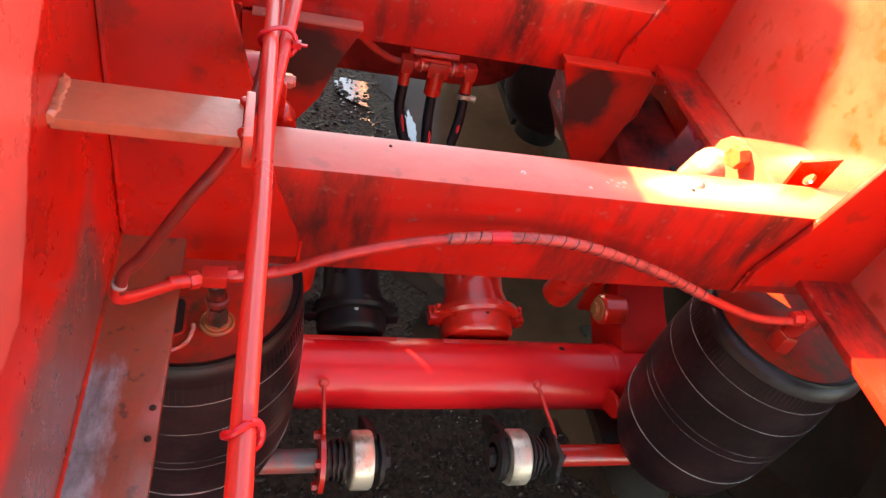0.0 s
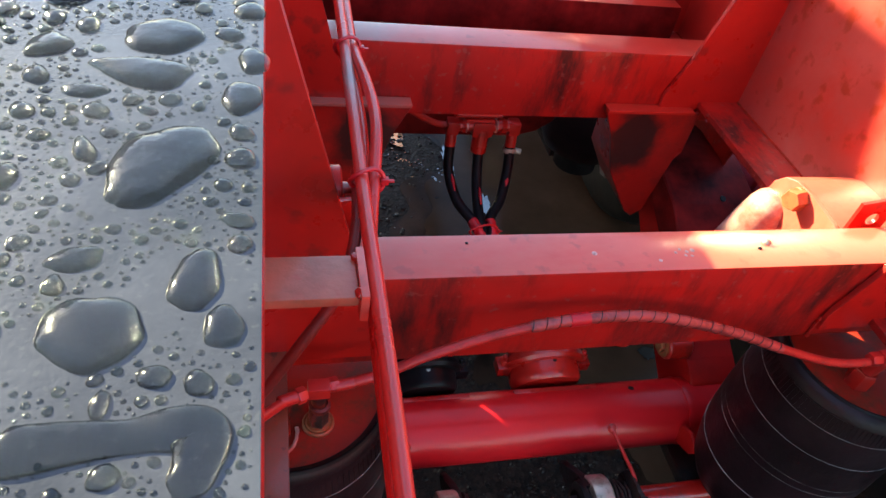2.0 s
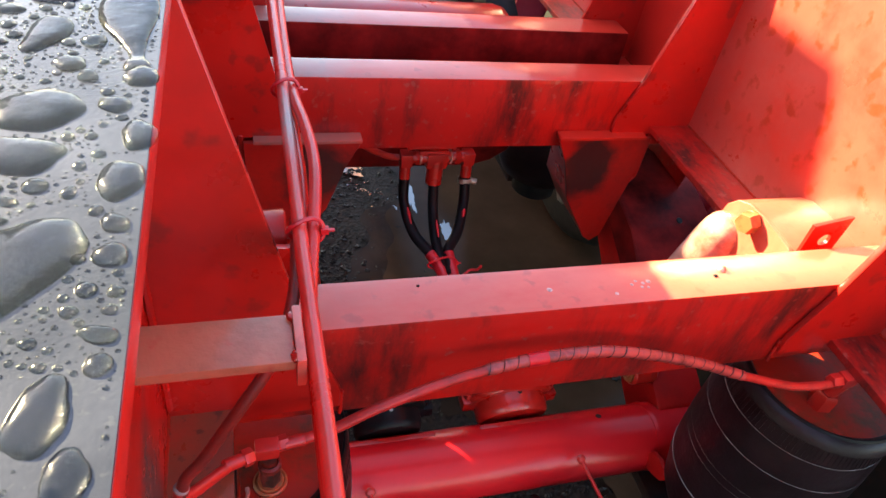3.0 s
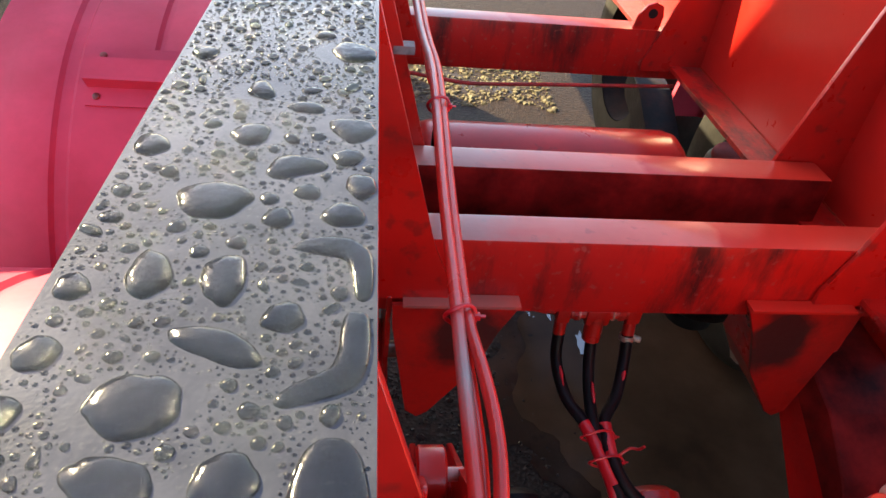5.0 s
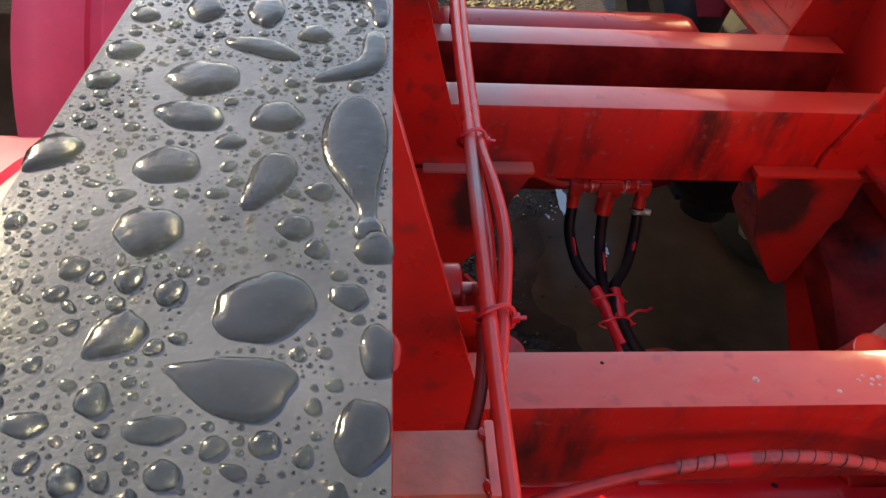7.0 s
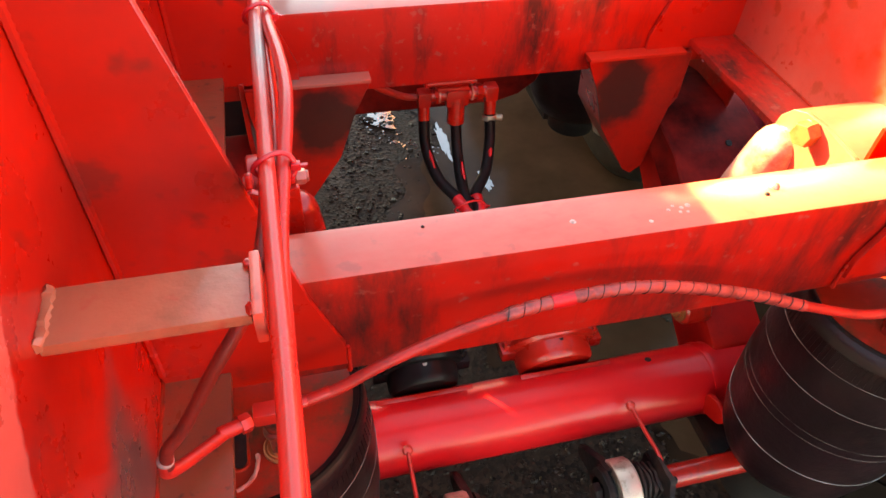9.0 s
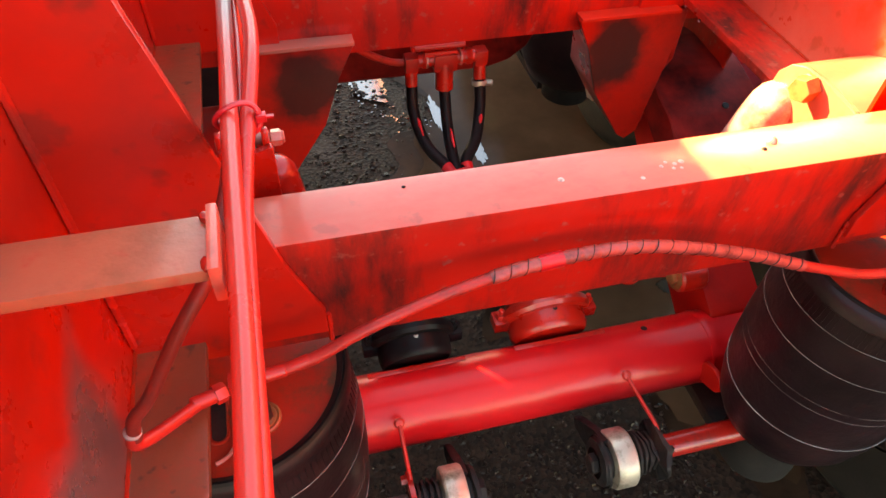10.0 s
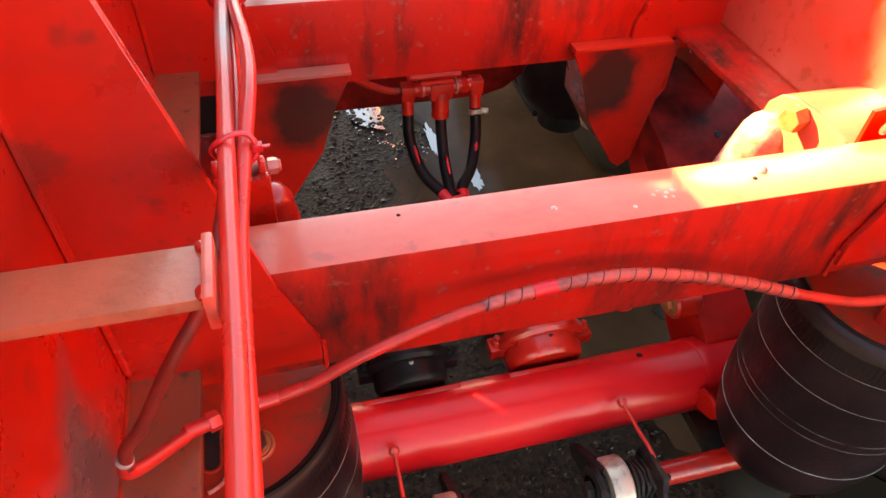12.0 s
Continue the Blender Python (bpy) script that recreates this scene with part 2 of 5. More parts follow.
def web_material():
    """Rail web: paler red above a ragged line, deeper red below it, grey scuffs low down."""
    m = mat("two_tone_rail_web", RED, 0.30, coat=0.4, stain=(0.42, 0.02, 0.008), stain_amount=0.5, stain_scale=4, stretch=(1, 0.7, 2), bump=0.1, bump_scale=40, speck=(0.12, 0.02, 0.012), speck_amount=0.3, speck_scale=24)
    n, l = m.node_tree.nodes, m.node_tree.links
    b = n["Principled BSDF"]
    red = b.inputs["Base Color"].links[0].from_socket
    geo = n.new("ShaderNodeNewGeometry")
    sep = n.new("ShaderNodeSeparateXYZ")
    l.new(geo.outputs["Position"], sep.inputs[0])

    def op(kind, a, c):
        x = n.new("ShaderNodeMath")
        x.operation = kind
        for i, v in enumerate((a, c)):
            if isinstance(v, (int, float)):
                x.inputs[i].default_value = v
            else:
                l.new(v, x.inputs[i])
        return x.outputs[0]

    def wave(s, k):
        t = n.new("ShaderNodeTexNoise")
        t.inputs["Scale"].default_value, t.inputs["Detail"].default_value = s, 4
        l.new(geo.outputs["Position"], t.inputs["Vector"])
        return op("MULTIPLY", op("SUBTRACT", t.outputs["Fac"], 0.5), k)

    def step(v, a, c):
        r = n.new("ShaderNodeMapRange")
        r.inputs["From Min"].default_value, r.inputs["From Max"].default_value = a, c
        l.new(v, r.inputs["Value"])
        return r.outputs["Result"]

    def mix(f, c1, c2):
        x = n.new("ShaderNodeMix")
        x.data_type = "RGBA"
        l.new(f, x.inputs["Factor"])
        l.new(c1, x.inputs[6])
        x.inputs[7].default_value = (*c2, 1)
        return x.outputs[2]
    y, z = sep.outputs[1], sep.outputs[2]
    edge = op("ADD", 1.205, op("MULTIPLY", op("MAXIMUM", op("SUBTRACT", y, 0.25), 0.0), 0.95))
    upper_tone = step(op("ADD", op("SUBTRACT", z, edge), wave(14, 0.07)), 0.0, 0.006)
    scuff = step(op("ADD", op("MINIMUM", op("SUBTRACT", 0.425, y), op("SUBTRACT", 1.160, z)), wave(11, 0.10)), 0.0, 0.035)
    col = mix(upper_tone, red, (0.66, 0.115, 0.085))
    col = mix(op("MULTIPLY", scuff, 0.93), col, (0.115, 0.085, 0.075))
    l.new(col, b.inputs["Base Color"])
    return m



def redden(m, y0, y1, red, worn=None):
    """Overspray: the paint turns to red below y0, and is bare beyond y1; worn: a stretch rubbed bare again."""
    n, l = m.node_tree.nodes, m.node_tree.links
    b = n["Principled BSDF"]
    old = b.inputs["Base Color"].links[0].from_socket
    geo, sep, x = n.new("ShaderNodeNewGeometry"), n.new("ShaderNodeSeparateXYZ"), n.new("ShaderNodeMix")
    l.new(geo.outputs["Position"], sep.inputs[0])

    def span(a, c):
        r = n.new("ShaderNodeMapRange")
        l.new(sep.outputs[1], r.inputs["Value"])
        r.inputs["From Min"].default_value, r.inputs["From Max"].default_value = a, c
        return r.outputs["Result"]

    def op(kind, a, c):
        q = n.new("ShaderNodeMath")
        q.operation = kind
        l.new(a, q.inputs[0])
        l.new(c, q.inputs[1])
        return q.outputs[0]
    bare = span(y0, y1)
    if worn:
        bare = op("MAXIMUM", bare, op("MULTIPLY", span(worn[0], worn[1]), span(worn[2], worn[1])))
    x.data_type = "RGBA"
    l.new(bare, x.inputs["Factor"])
    x.inputs[6].default_value = (*red, 1)
    l.new(old, x.inputs[7])
    l.new(x.outputs[2], b.inputs["Base Color"])


def light_edge(m):
    """Beyond the first crossmember: a light edge painted in, pale towards the left rail, red towards the right one."""
    n, l = m.node_tree.nodes, m.node_tree.links
    b = n["Principled BSDF"]
    old = b.inputs["Base Color"].links[0].from_socket
    geo, sep, t = n.new("ShaderNodeNewGeometry"), n.new("ShaderNodeSeparateXYZ"), n.new("ShaderNodeTexNoise")
    l.new(geo.outputs["Position"], sep.inputs[0])
    l.new(geo.outputs["Position"], t.inputs["Vector"])
    t.inputs["Scale"].default_value, t.inputs["Detail"].default_value = 11, 5

    def op(kind, a, c):
        x = n.new("ShaderNodeMath")
        x.operation = kind
        for i, v in enumerate((a, c)):
            if isinstance(v, (int, float)):
                x.inputs[i].default_value = v
            else:
                l.new(v, x.inputs[i])
        return x.outputs[0]

    def step(v, a, c):
        r = n.new("ShaderNodeMapRange")
        r.inputs["From Min"].default_value, r.inputs["From Max"].default_value = a, c
        l.new(v, r.inputs["Value"])
        return r.outputs["Result"]

    def mix(f, c1, c2):
        x = n.new("ShaderNodeMix")
        x.data_type = "RGBA"
        l.new(f, x.inputs["Factor"])
        l.new(c1, x.inputs[6])
        x.inputs[7].default_value = (*c2, 1)
        return x.outputs[2]
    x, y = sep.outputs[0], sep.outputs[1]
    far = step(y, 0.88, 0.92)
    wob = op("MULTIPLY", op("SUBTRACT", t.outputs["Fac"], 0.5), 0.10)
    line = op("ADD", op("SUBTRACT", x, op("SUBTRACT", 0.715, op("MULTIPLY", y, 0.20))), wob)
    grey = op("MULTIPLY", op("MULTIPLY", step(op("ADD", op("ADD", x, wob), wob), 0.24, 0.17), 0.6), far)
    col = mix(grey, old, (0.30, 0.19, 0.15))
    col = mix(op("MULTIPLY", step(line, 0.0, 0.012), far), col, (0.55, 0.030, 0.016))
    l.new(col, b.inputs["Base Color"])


# Far tops carry the light edge as a change of colour.
light_edge(M_REDTOP)
redden(M_GREYPIPE, 0.95, 1.35, (0.62, 0.040, 0.028), (0.57, 0.64, 0.74))
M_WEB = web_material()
M_WEBR = mat("dusty_specked_web", (0.53, 0.062, 0.042), 0.34, coat=0.25, spread=0.08, stain=(0.52, 0.030, 0.017), stain_amount=0.7, stain_scale=13, bump=0.15, bump_scale=50, speck=(0.36, 0.030, 0.010), speck_amount=0.9, speck_scale=30, speck_from=0.575)


def flange_material():
    """Bottom flange: rusty red-brown, rubbed to bare grey steel in a streak along the web."""
    m = mat("worn_flange_steel", (0.26, 0.075, 0.035), 0.36, coat=0.5, coat_ior=1.6, spec=0.6, stain=(0.44, 0.03, 0.014), stain_amount=0.7, stain_scale=9, bump=0.3, bump_scale=140, speck=(0.04, 0.025, 0.02), speck_amount=0.7)
    n, l = m.node_tree.nodes, m.node_tree.links
    b = n["Principled BSDF"]
    brown = b.inputs["Base Color"].links[0].from_socket
    geo = n.new("ShaderNodeNewGeometry")
    sep = n.new("ShaderNodeSeparateXYZ")
    l.new(geo.outputs["Position"], sep.inputs[0])
    t = n.new("ShaderNodeTexNoise")
    t.inputs["Scale"].default_value, t.inputs["Detail"].default_value, t.inputs["Roughness"].default_value = 26, 8, 0.7
    st = n.new("ShaderNodeMapping")
    st.inputs["Scale"].default_value = (1, 0.4, 1)
    l.new(geo.outputs["Position"], st.inputs["Vector"])
    l.new(st.outputs["Vector"], t.inputs["Vector"])

    def op(kind, a, c):
        x = n.new("ShaderNodeMath")
        x.operation = kind
        for i, v in enumerate((a, c)):
            if isinstance(v, (int, float)):
                x.inputs[i].default_value = v
            else:
                l.new(v, x.inputs[i])
        return x.outputs[0]
    edge = op("MINIMUM", op("SUBTRACT", -0.030, sep.outputs[0]), op("MULTIPLY", op("SUBTRACT", 0.345, sep.outputs[1]), 0.35))
    v = op("ADD", edge, op("MULTIPLY", op("SUBTRACT", t.outputs["Fac"], 0.5), 0.06))
    r = n.new("ShaderNodeMapRange")
    r.inputs["From Min"].default_value, r.inputs["From Max"].default_value = -0.004, 0.010
    l.new(v, r.inputs["Value"])
    x = n.new("ShaderNodeMix")
    x.data_type = "RGBA"
    l.new(r.outputs["Result"], x.inputs["Factor"])
    l.new(brown, x.inputs[6])
    cr = n.new("ShaderNodeValToRGB")
    cr.color_ramp.elements[0].color, cr.color_ramp.elements[1].color = (0.045, 0.045, 0.045, 1), (0.34, 0.38, 0.40, 1)
    cr.color_ramp.elements[0].position, cr.color_ramp.elements[1].position = 0.38, 0.66
    l.new(t.outputs["Fac"], cr.inputs["Fac"])
    l.new(cr.outputs["Color"], x.inputs[7])
    l.new(x.outputs[2], b.inputs["Base Color"])
    return m



def hanger_material():
    """Grimy red plate; the black middle paints grime and the shade of a hollow."""
    m = mat("shaded_grimy_hanger_plate", RED, 0.40, coat=0.2, stain=(0.10, 0.014, 0.010), stain_amount=0.6, stain_scale=12, bump=0.2, bump_scale=80)
    n, l = m.node_tree.nodes, m.node_tree.links
    b = n["Principled BSDF"]
    old = b.inputs["Base Color"].links[0].from_socket
    geo, sep, t = n.new("ShaderNodeNewGeometry"), n.new("ShaderNodeSeparateXYZ"), n.new("ShaderNodeTexNoise")
    l.new(geo.outputs["Position"], sep.inputs[0])
    l.new(geo.outputs["Position"], t.inputs["Vector"])
    t.inputs["Scale"].default_value, t.inputs["Detail"].default_value = 30, 7

    def op(kind, a, c=0.0):
        x = n.new("ShaderNodeMath")
        x.operation = kind
        for i, v in enumerate((a, c)):
            if isinstance(v, (int, float)):
                x.inputs[i].default_value = v
            else:
                l.new(v, x.inputs[i])
        return x.outputs[0]
    dx = op("SUBTRACT", op("ABSOLUTE", op("SUBTRACT", sep.outputs[0], 0.409)), 0.258)
    dz = op("MULTIPLY", op("SUBTRACT", sep.outputs[2], 0.932), 0.8)
    d = op("SQRT", op("ADD", op("MULTIPLY", dx, dx), op("MULTIPLY", dz, dz)))
    d = op("ADD", d, op("MULTIPLY", op("SUBTRACT", t.outputs["Fac"], 0.5), 0.05))
    r, x = n.new("ShaderNodeMapRange"), n.new("ShaderNodeMix")
    r.inputs["From Min"].default_value, r.inputs["From Max"].default_value = 0.068, 0.042
    l.new(d, r.inputs["Value"])
    x.data_type = "RGBA"
    l.new(op("MULTIPLY", r.outputs["Result"], 0.93), x.inputs["Factor"])
    l.new(old, x.inputs[6])
    x.inputs[7].default_value = (0.028, 0.016, 0.013, 1)
    l.new(x.outputs[2], b.inputs["Base Color"])
    return m


M_HANGER = hanger_material()
M_FLANGE = flange_material()
redden(M_WEBR, 1.20, 0.98, RED)
M_WATER = water_material()
M_GROUND = ground_material()


# ---- building helpers ----
def world_of(ob):
    return world_of(ob.parent) @ ob.matrix_parent_inverse @ ob.matrix_basis if ob.parent else ob.matrix_basis.copy()


def link(name, bm, material, smooth=True, sharp=38):
    me = bpy.data.meshes.new(name)
    bmesh.ops.recalc_face_normals(bm, faces=bm.faces[:])
    bm.to_mesh(me)
    bm.free()
    me.materials.append(material)
    if smooth:
        me.shade_smooth()
        me.set_sharp_from_angle(angle=radians(sharp))
    return new(name, me)


def part(name, bm, material, parent, label=""):
    """One mesh, modelled in world places, under a thing or a part."""
    ob = link(name, bm, material)
    ob.parent = parent
    ob.matrix_parent_inverse = world_of(parent).inverted()
    return tagged(ob, label)


def thing(name, at, label, category, group="", kind=""):
    ob = new(name)
    ob.empty_display_size = 0.05
    ob.matrix_basis = Matrix.Translation(at)
    return tagged(ob, label, category, group, kind)


def box(bm, x0, x1, y0, y1, z0, z1, bevel=0.0):
    r = bmesh.ops.create_cube(bm, size=1.0, matrix=Matrix.LocRotScale(((x0 + x1) / 2, (y0 + y1) / 2, (z0 + z1) / 2), None, (x1 - x0, y1 - y0, z1 - z0)))
    if bevel:
        es = list({e for v in r["verts"] for e in v.link_edges})
        bmesh.ops.bevel(bm, geom=es, offset=bevel, segments=2, profile=0.7, affect="EDGES")
    return bm


def frame_of(way):
    z = Vector(way).normalized()
    x = z.orthogonal().normalized()
    return Matrix((x, z.cross(x), z)).transposed()


def lathe(bm, profile, at, way=(0, 0, 1), seg=48, a0=0.0, a1=2 * math.pi):
    """profile: (radius, height along way) from at."""
    f = frame_of(way)
    at = Vector(at)
    closed = a1 - a0 > 6.28
    n = seg if closed else seg + 1
    rings = []
    for r, h in profile:
        rings.append([bm.verts.new(at + f @ Vector((max(r, 1e-5) * math.cos(a0 + (a1 - a0) * i / seg), max(r, 1e-5) * math.sin(a0 + (a1 - a0) * i / seg), h))) for i in range(n)])
    for a, b in zip(rings, rings[1:]):
        for i in range(n if closed else n - 1):
            j = (i + 1) % n
            bm.faces.new((a[i], a[j], b[j], b[i]))
    return bm


def rod(bm, p0, p1, r, seg=20, r1=None, edge=0.0015):
    p0, p1 = Vector(p0), Vector(p1)
    h = (p1 - p0).length
    r1 = r if r1 is None else r1
    return lathe(bm, [(0, 0), (r - edge, 0), (r, edge), (r1, h - edge), (r1 - edge, h), (0, h)], p0, p1 - p0, seg)


def curve_points(pts, steps=10):
    """A smooth line through the points."""
    p = [Vector(q) for q in pts]
    p = [2 * p[0] - p[1]] + p + [2 * p[-1] - p[-2]]
    out = []
    for a, b, c, d in zip(p, p[1:], p[2:], p[3:]):
        for i in range(steps):
            t = i / steps
            out.append(0.5 * (2 * b + (c - a) * t + (2 * a - 5 * b + 4 * c - d) * t * t + (3 * b - a - 3 * c + d) * t ** 3))
    return out + [p[-2]]


def hose(bm, pts, r, seg=14, steps=10, ripple=0.0, every=3):
    line = curve_points(pts, steps)
    up = Vector((0.13, 0.2, 0.97))
    rings = []
    for i, c in enumerate(line):
        t = (line[min(i + 1, len(line) - 1)] - line[max(i - 1, 0)]).normalized()
        x = t.cross(up).normalized()
        y = t.cross(x)
        rr = r * (1 - (ripple if i % every == 0 else 0))
        rings.append([bm.verts.new(c + rr * (math.cos(a) * x + math.sin(a) * y)) for a in (2 * math.pi * k / seg for k in range(seg))])
    for a, b in zip(rings, rings[1:]):
        for k in range(seg):
            bm.faces.new((a[k], a[(k + 1) % seg], b[(k + 1) % seg], b[k]))
    bm.faces.new(rings[0][::-1]), bm.faces.new(rings[-1])
    return bm


def plate(bm, outline, axis, a0, a1, bevel=0.0):
    """A flat plate: the outline in the two other axes (in x, y, z order), from a0 to a1 along axis."""
    k = "xyz".index(axis)

    def at(p, a):
        q = list(p)
        q.insert(k, a)
        return Vector(q)
    lo = [bm.verts.new(at(p, a0)) for p in outline]
    hi = [bm.verts.new(at(p, a1)) for p in outline]
    fs = [bm.faces.new(lo), bm.faces.new(hi[::-1])]
    n = len(outline)
    for i in range(n):
        fs.append(bm.faces.new((lo[i], hi[i], hi[(i + 1) % n], lo[(i + 1) % n])))
    if bevel:
        es = [e for v in lo + hi for e in v.link_edges]
        bmesh.ops.bevel(bm, geom=list(set(es)), offset=bevel, segments=1, affect="EDGES")
    return bm


def holed_plate(bm, outline, axis, a0, a1, centre, r, n=32):
    """A flat plate with a round hole through it."""
    k = "xyz".index(axis)
    c = Vector(centre)
    pts = [Vector(p) for p in outline]

    def reach(way):
        best = None
        for p, q in zip(pts, pts[1:] + pts[:1]):
            e = q - p
            det = way.x * -e.y + way.y * e.x
            if abs(det) < 1e-9:
                continue
            w = p - c
            t = (w.x * -e.y + w.y * e.x) / det
            u = (way.x * w.y - way.y * w.x) / det
            if t > 0 and -1e-6 <= u <= 1 + 1e-6 and (best is None or t < best):
                best = t
        return best or 1.5 * r
    angles = sorted({round(2 * math.pi * i / n, 5) for i in range(n)} | {round(math.atan2(p.y - c.y, p.x - c.x) % (2 * math.pi), 5) for p in pts})
    rings = []
    for a in (a0, a1):
        for inner in (False, True):
            row = []
            for g in angles:
                way = Vector((math.cos(g), math.sin(g)))
                q = list(c + way * (r if inner else reach(way)))
                q.insert(k, a)
                row.append(bm.verts.new(q))
            rings.append(row)
    o0, i0, o1, i1 = rings
    for p, q in ((o0, i0), (i0, i1), (i1, o1), (o1, o0)):
        for j in range(len(p)):
            h = (j + 1) % len(p)
            bm.faces.new((p[j], p[h], q[h], q[j]))
    return bm


def nut(bm, at, way, r, h):
    """A hexagon head with a chamfered top."""
    return lathe(bm, [(0, 0), (r, 0), (r, h * 0.8), (r * 0.86, h), (0, h)], at, way, 6)


def weld(bm, p0, p1, r=0.004, lumps=None):
    """A rippled weld bead from p0 to p1."""
    p0, p1 = Vector(p0), Vector(p1)
    n = lumps or max(3, int((p1 - p0).length / 0.006))
    return hose(bm, [p0.lerp(p1, i / n) for i in range(n + 1)], r, 7, 2, 0.22, 2)


B = bmesh.new

# ---- ground ----
bm = B()
bmesh.ops.create_grid(bm, x_segments=2, y_segments=2, size=400)
tagged(link("ground", bm, M_GROUND), "wet dark gravelly yard with puddles", "ground", kind="structure")

# ---- chassis frame ----
TOP, LOW = 1.483, 1.018
chassis = thing("trailer_chassis", (0.41, 1.0, LOW), "red painted steel trailer chassis frame, wet and grimy", "chassis")


def rail(x_edge_top, x_edge_low, web_in, side):
    """side: +1 when the trailer's middle lies towards +x."""
    y0, y1 = -2.5, 6.0
    s = side
    bm = B()
    w0, w1 = sorted((web_in, web_in - s * 0.010))
    box(bm, w0, w1, y0, y1, LOW - 0.002, TOP - 0.012, 0.0)
    r = part("main_rail", bm, M_WEB if side > 0 else M_WEBR, chassis, "red painted rail web, paler above and scuffed" if side > 0 else "red painted rail web with dirt specks")
    bm = B()
    a, b = sorted((x_edge_top, x_edge_top - s * 0.135))
    box(bm, a, b, y0, y1, TOP - 0.014, TOP - 0.0012, 0.0015)
    part("top_flange", bm, M_RED, r)
    bm = B()
    box(bm, a + 0.0004, b - 0.0004, y0 + 0.01, y1 - 0.01, TOP - 0.0011, TOP, 0.0)
    part("flange_coating", bm, M_DARKTOP, r, "dark grey coated flange top, beaded with rain")
    bm = B()
    a, b = sorted((x_edge_low, x_edge_low - s * 0.135))
    box(bm, a, b, y0, y1, LOW - 0.012, LOW, 0.002)
    part("bottom_flange", bm, M_FLANGE if s > 0 else M_REDGRIME, r, "worn bottom flange, rusty brown and scuffed grey" if s > 0 else "")
    bm = B()
    weld(bm, (web_in + s * 0.0005, -0.6, LOW + 0.0005), (web_in + s * 0.0005, 2.2, LOW + 0.0005), 0.0025, 230)
    part("weld_seam", bm, M_SEATRED, r)
    return r


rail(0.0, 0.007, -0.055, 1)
rail(0.812, 0.778, 0.862, -1)


def crossmember(y0, z0=0.975, z1=1.118, depth=0.067, paint=M_REDGRIME, x0=-0.0545, x1=0.8615):
    bm = B()
    box(bm, x0, x1, y0, y0 + depth, z0, z1, 0.010)
    ob = part("crossmember", bm, paint, chassis, "red box crossmember streaked with black grime")
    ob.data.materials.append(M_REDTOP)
    # Upward faces get the paled red with the sky sheen in it.
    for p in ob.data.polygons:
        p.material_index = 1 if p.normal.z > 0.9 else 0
    return ob


CM1, CM2, CM3, CM4 = 0.500, 1.032, 1.232, 1.94
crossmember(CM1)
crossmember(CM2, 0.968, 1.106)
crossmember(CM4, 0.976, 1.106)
# The unlit gap before this member is put into its darker paint.
crossmember(CM3, 0.950, 1.106, 0.067, M_SHADED_RED, 0.012, 0.806)
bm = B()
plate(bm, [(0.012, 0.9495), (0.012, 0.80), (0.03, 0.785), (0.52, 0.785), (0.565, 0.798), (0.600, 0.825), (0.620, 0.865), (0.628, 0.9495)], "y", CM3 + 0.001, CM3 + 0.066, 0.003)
part("crossmember_belly", bm, M_SHADED_RED, chassis, "dark red deep middle of the crossmember")


def gusset(y, side, thick=0.008, low=1.0):
    """A leaning stiffener from the rail's web to the crossmember."""
    m = lambda x: x if side > 0 else 0.818 - x
    bm = B()
    plate(bm, [(m(-0.054), low), (m(0.118), low), (m(0.118), 1.03), (m(0.090), 1.10), (m(-0.006), TOP - 0.016), (m(-0.054), TOP - 0.016)], "y", y - thick, y, 0.001)
    g = part("gusset", bm, M_RED, chassis)
    bm = B()
    weld(bm, (m(-0.052), y - thick, 1.03), (m(-0.052), y - thick, TOP - 0.02), 0.004)
    part("weld_seam", bm, M_RED, g)


for y in (CM1, CM2, CM4):
    gusset(y - 0.001, 1)
    gusset(y - 0.001, -1)

# pipe bracket on the left rail
bm = B()
box(bm, -0.0545, 0.058, 0.348, 0.391, 1.256, 1.265, 0.002)
arm = part("pipe_bracket", bm, M_DUSTRED, chassis, "flat dusty bracket arm carrying the brake pipes")
bm = B()
box(bm, 0.0585, 0.0650, 0.344, 0.395, 1.243, 1.270, 0.002)
plate_end = part("end_plate", bm, M_REDTOP, arm)
for y in (0.352, 0.387):
    bm = B()
    lathe(bm, [(0.0040, -0.003), (0.0046, 0.0), (0.0038, 0.002), (0.0015, 0.0032), (0, 0.0035)], (0.0590, y, 1.2662), (0.1, 0, 1), 9)
    for v in bm.verts:
        v.co += noise.noise_vector(v.co * 140) * 0.0016
    part("weld_lump", bm, M_RED, plate_end)
bm = B()
weld(bm, (-0.0535, 0.347, 1.2645), (-0.0535, 0.392, 1.2645), 0.0048, 7)
for v in bm.verts:
    v.co += noise.noise_vector(v.co * 120) * 0.0018
part("weld_lump", bm, M_DUSTRED, arm, "pale lumpy weld")
# oblong slot in the spring plate with a raised lip and a run of weld beside it
SLOT = [(0.009 * math.cos(a), (0.017 if math.sin(a) > 0 else -0.017) + 0.009 * math.sin(a)) for a in (2 * math.pi * (k + 0.5) / 24 for k in range(24))]
bm = B()
bm.faces.new([bm.verts.new((-0.001 + x * 0.8, 0.464 + y * 0.9, 0.9256)) for x, y in SLOT])
part("plate_slot", bm, M_OILY, chassis, "dark open slot")
bm = B()
hose(bm, [(-0.001 + x, 0.464 + y, 0.9258) for x, y in SLOT + SLOT[:1]], 0.0017, 8, 2)
part("slot_lip", bm, M_SEATRED, chassis, "raised lip of the slot")
bm = B()
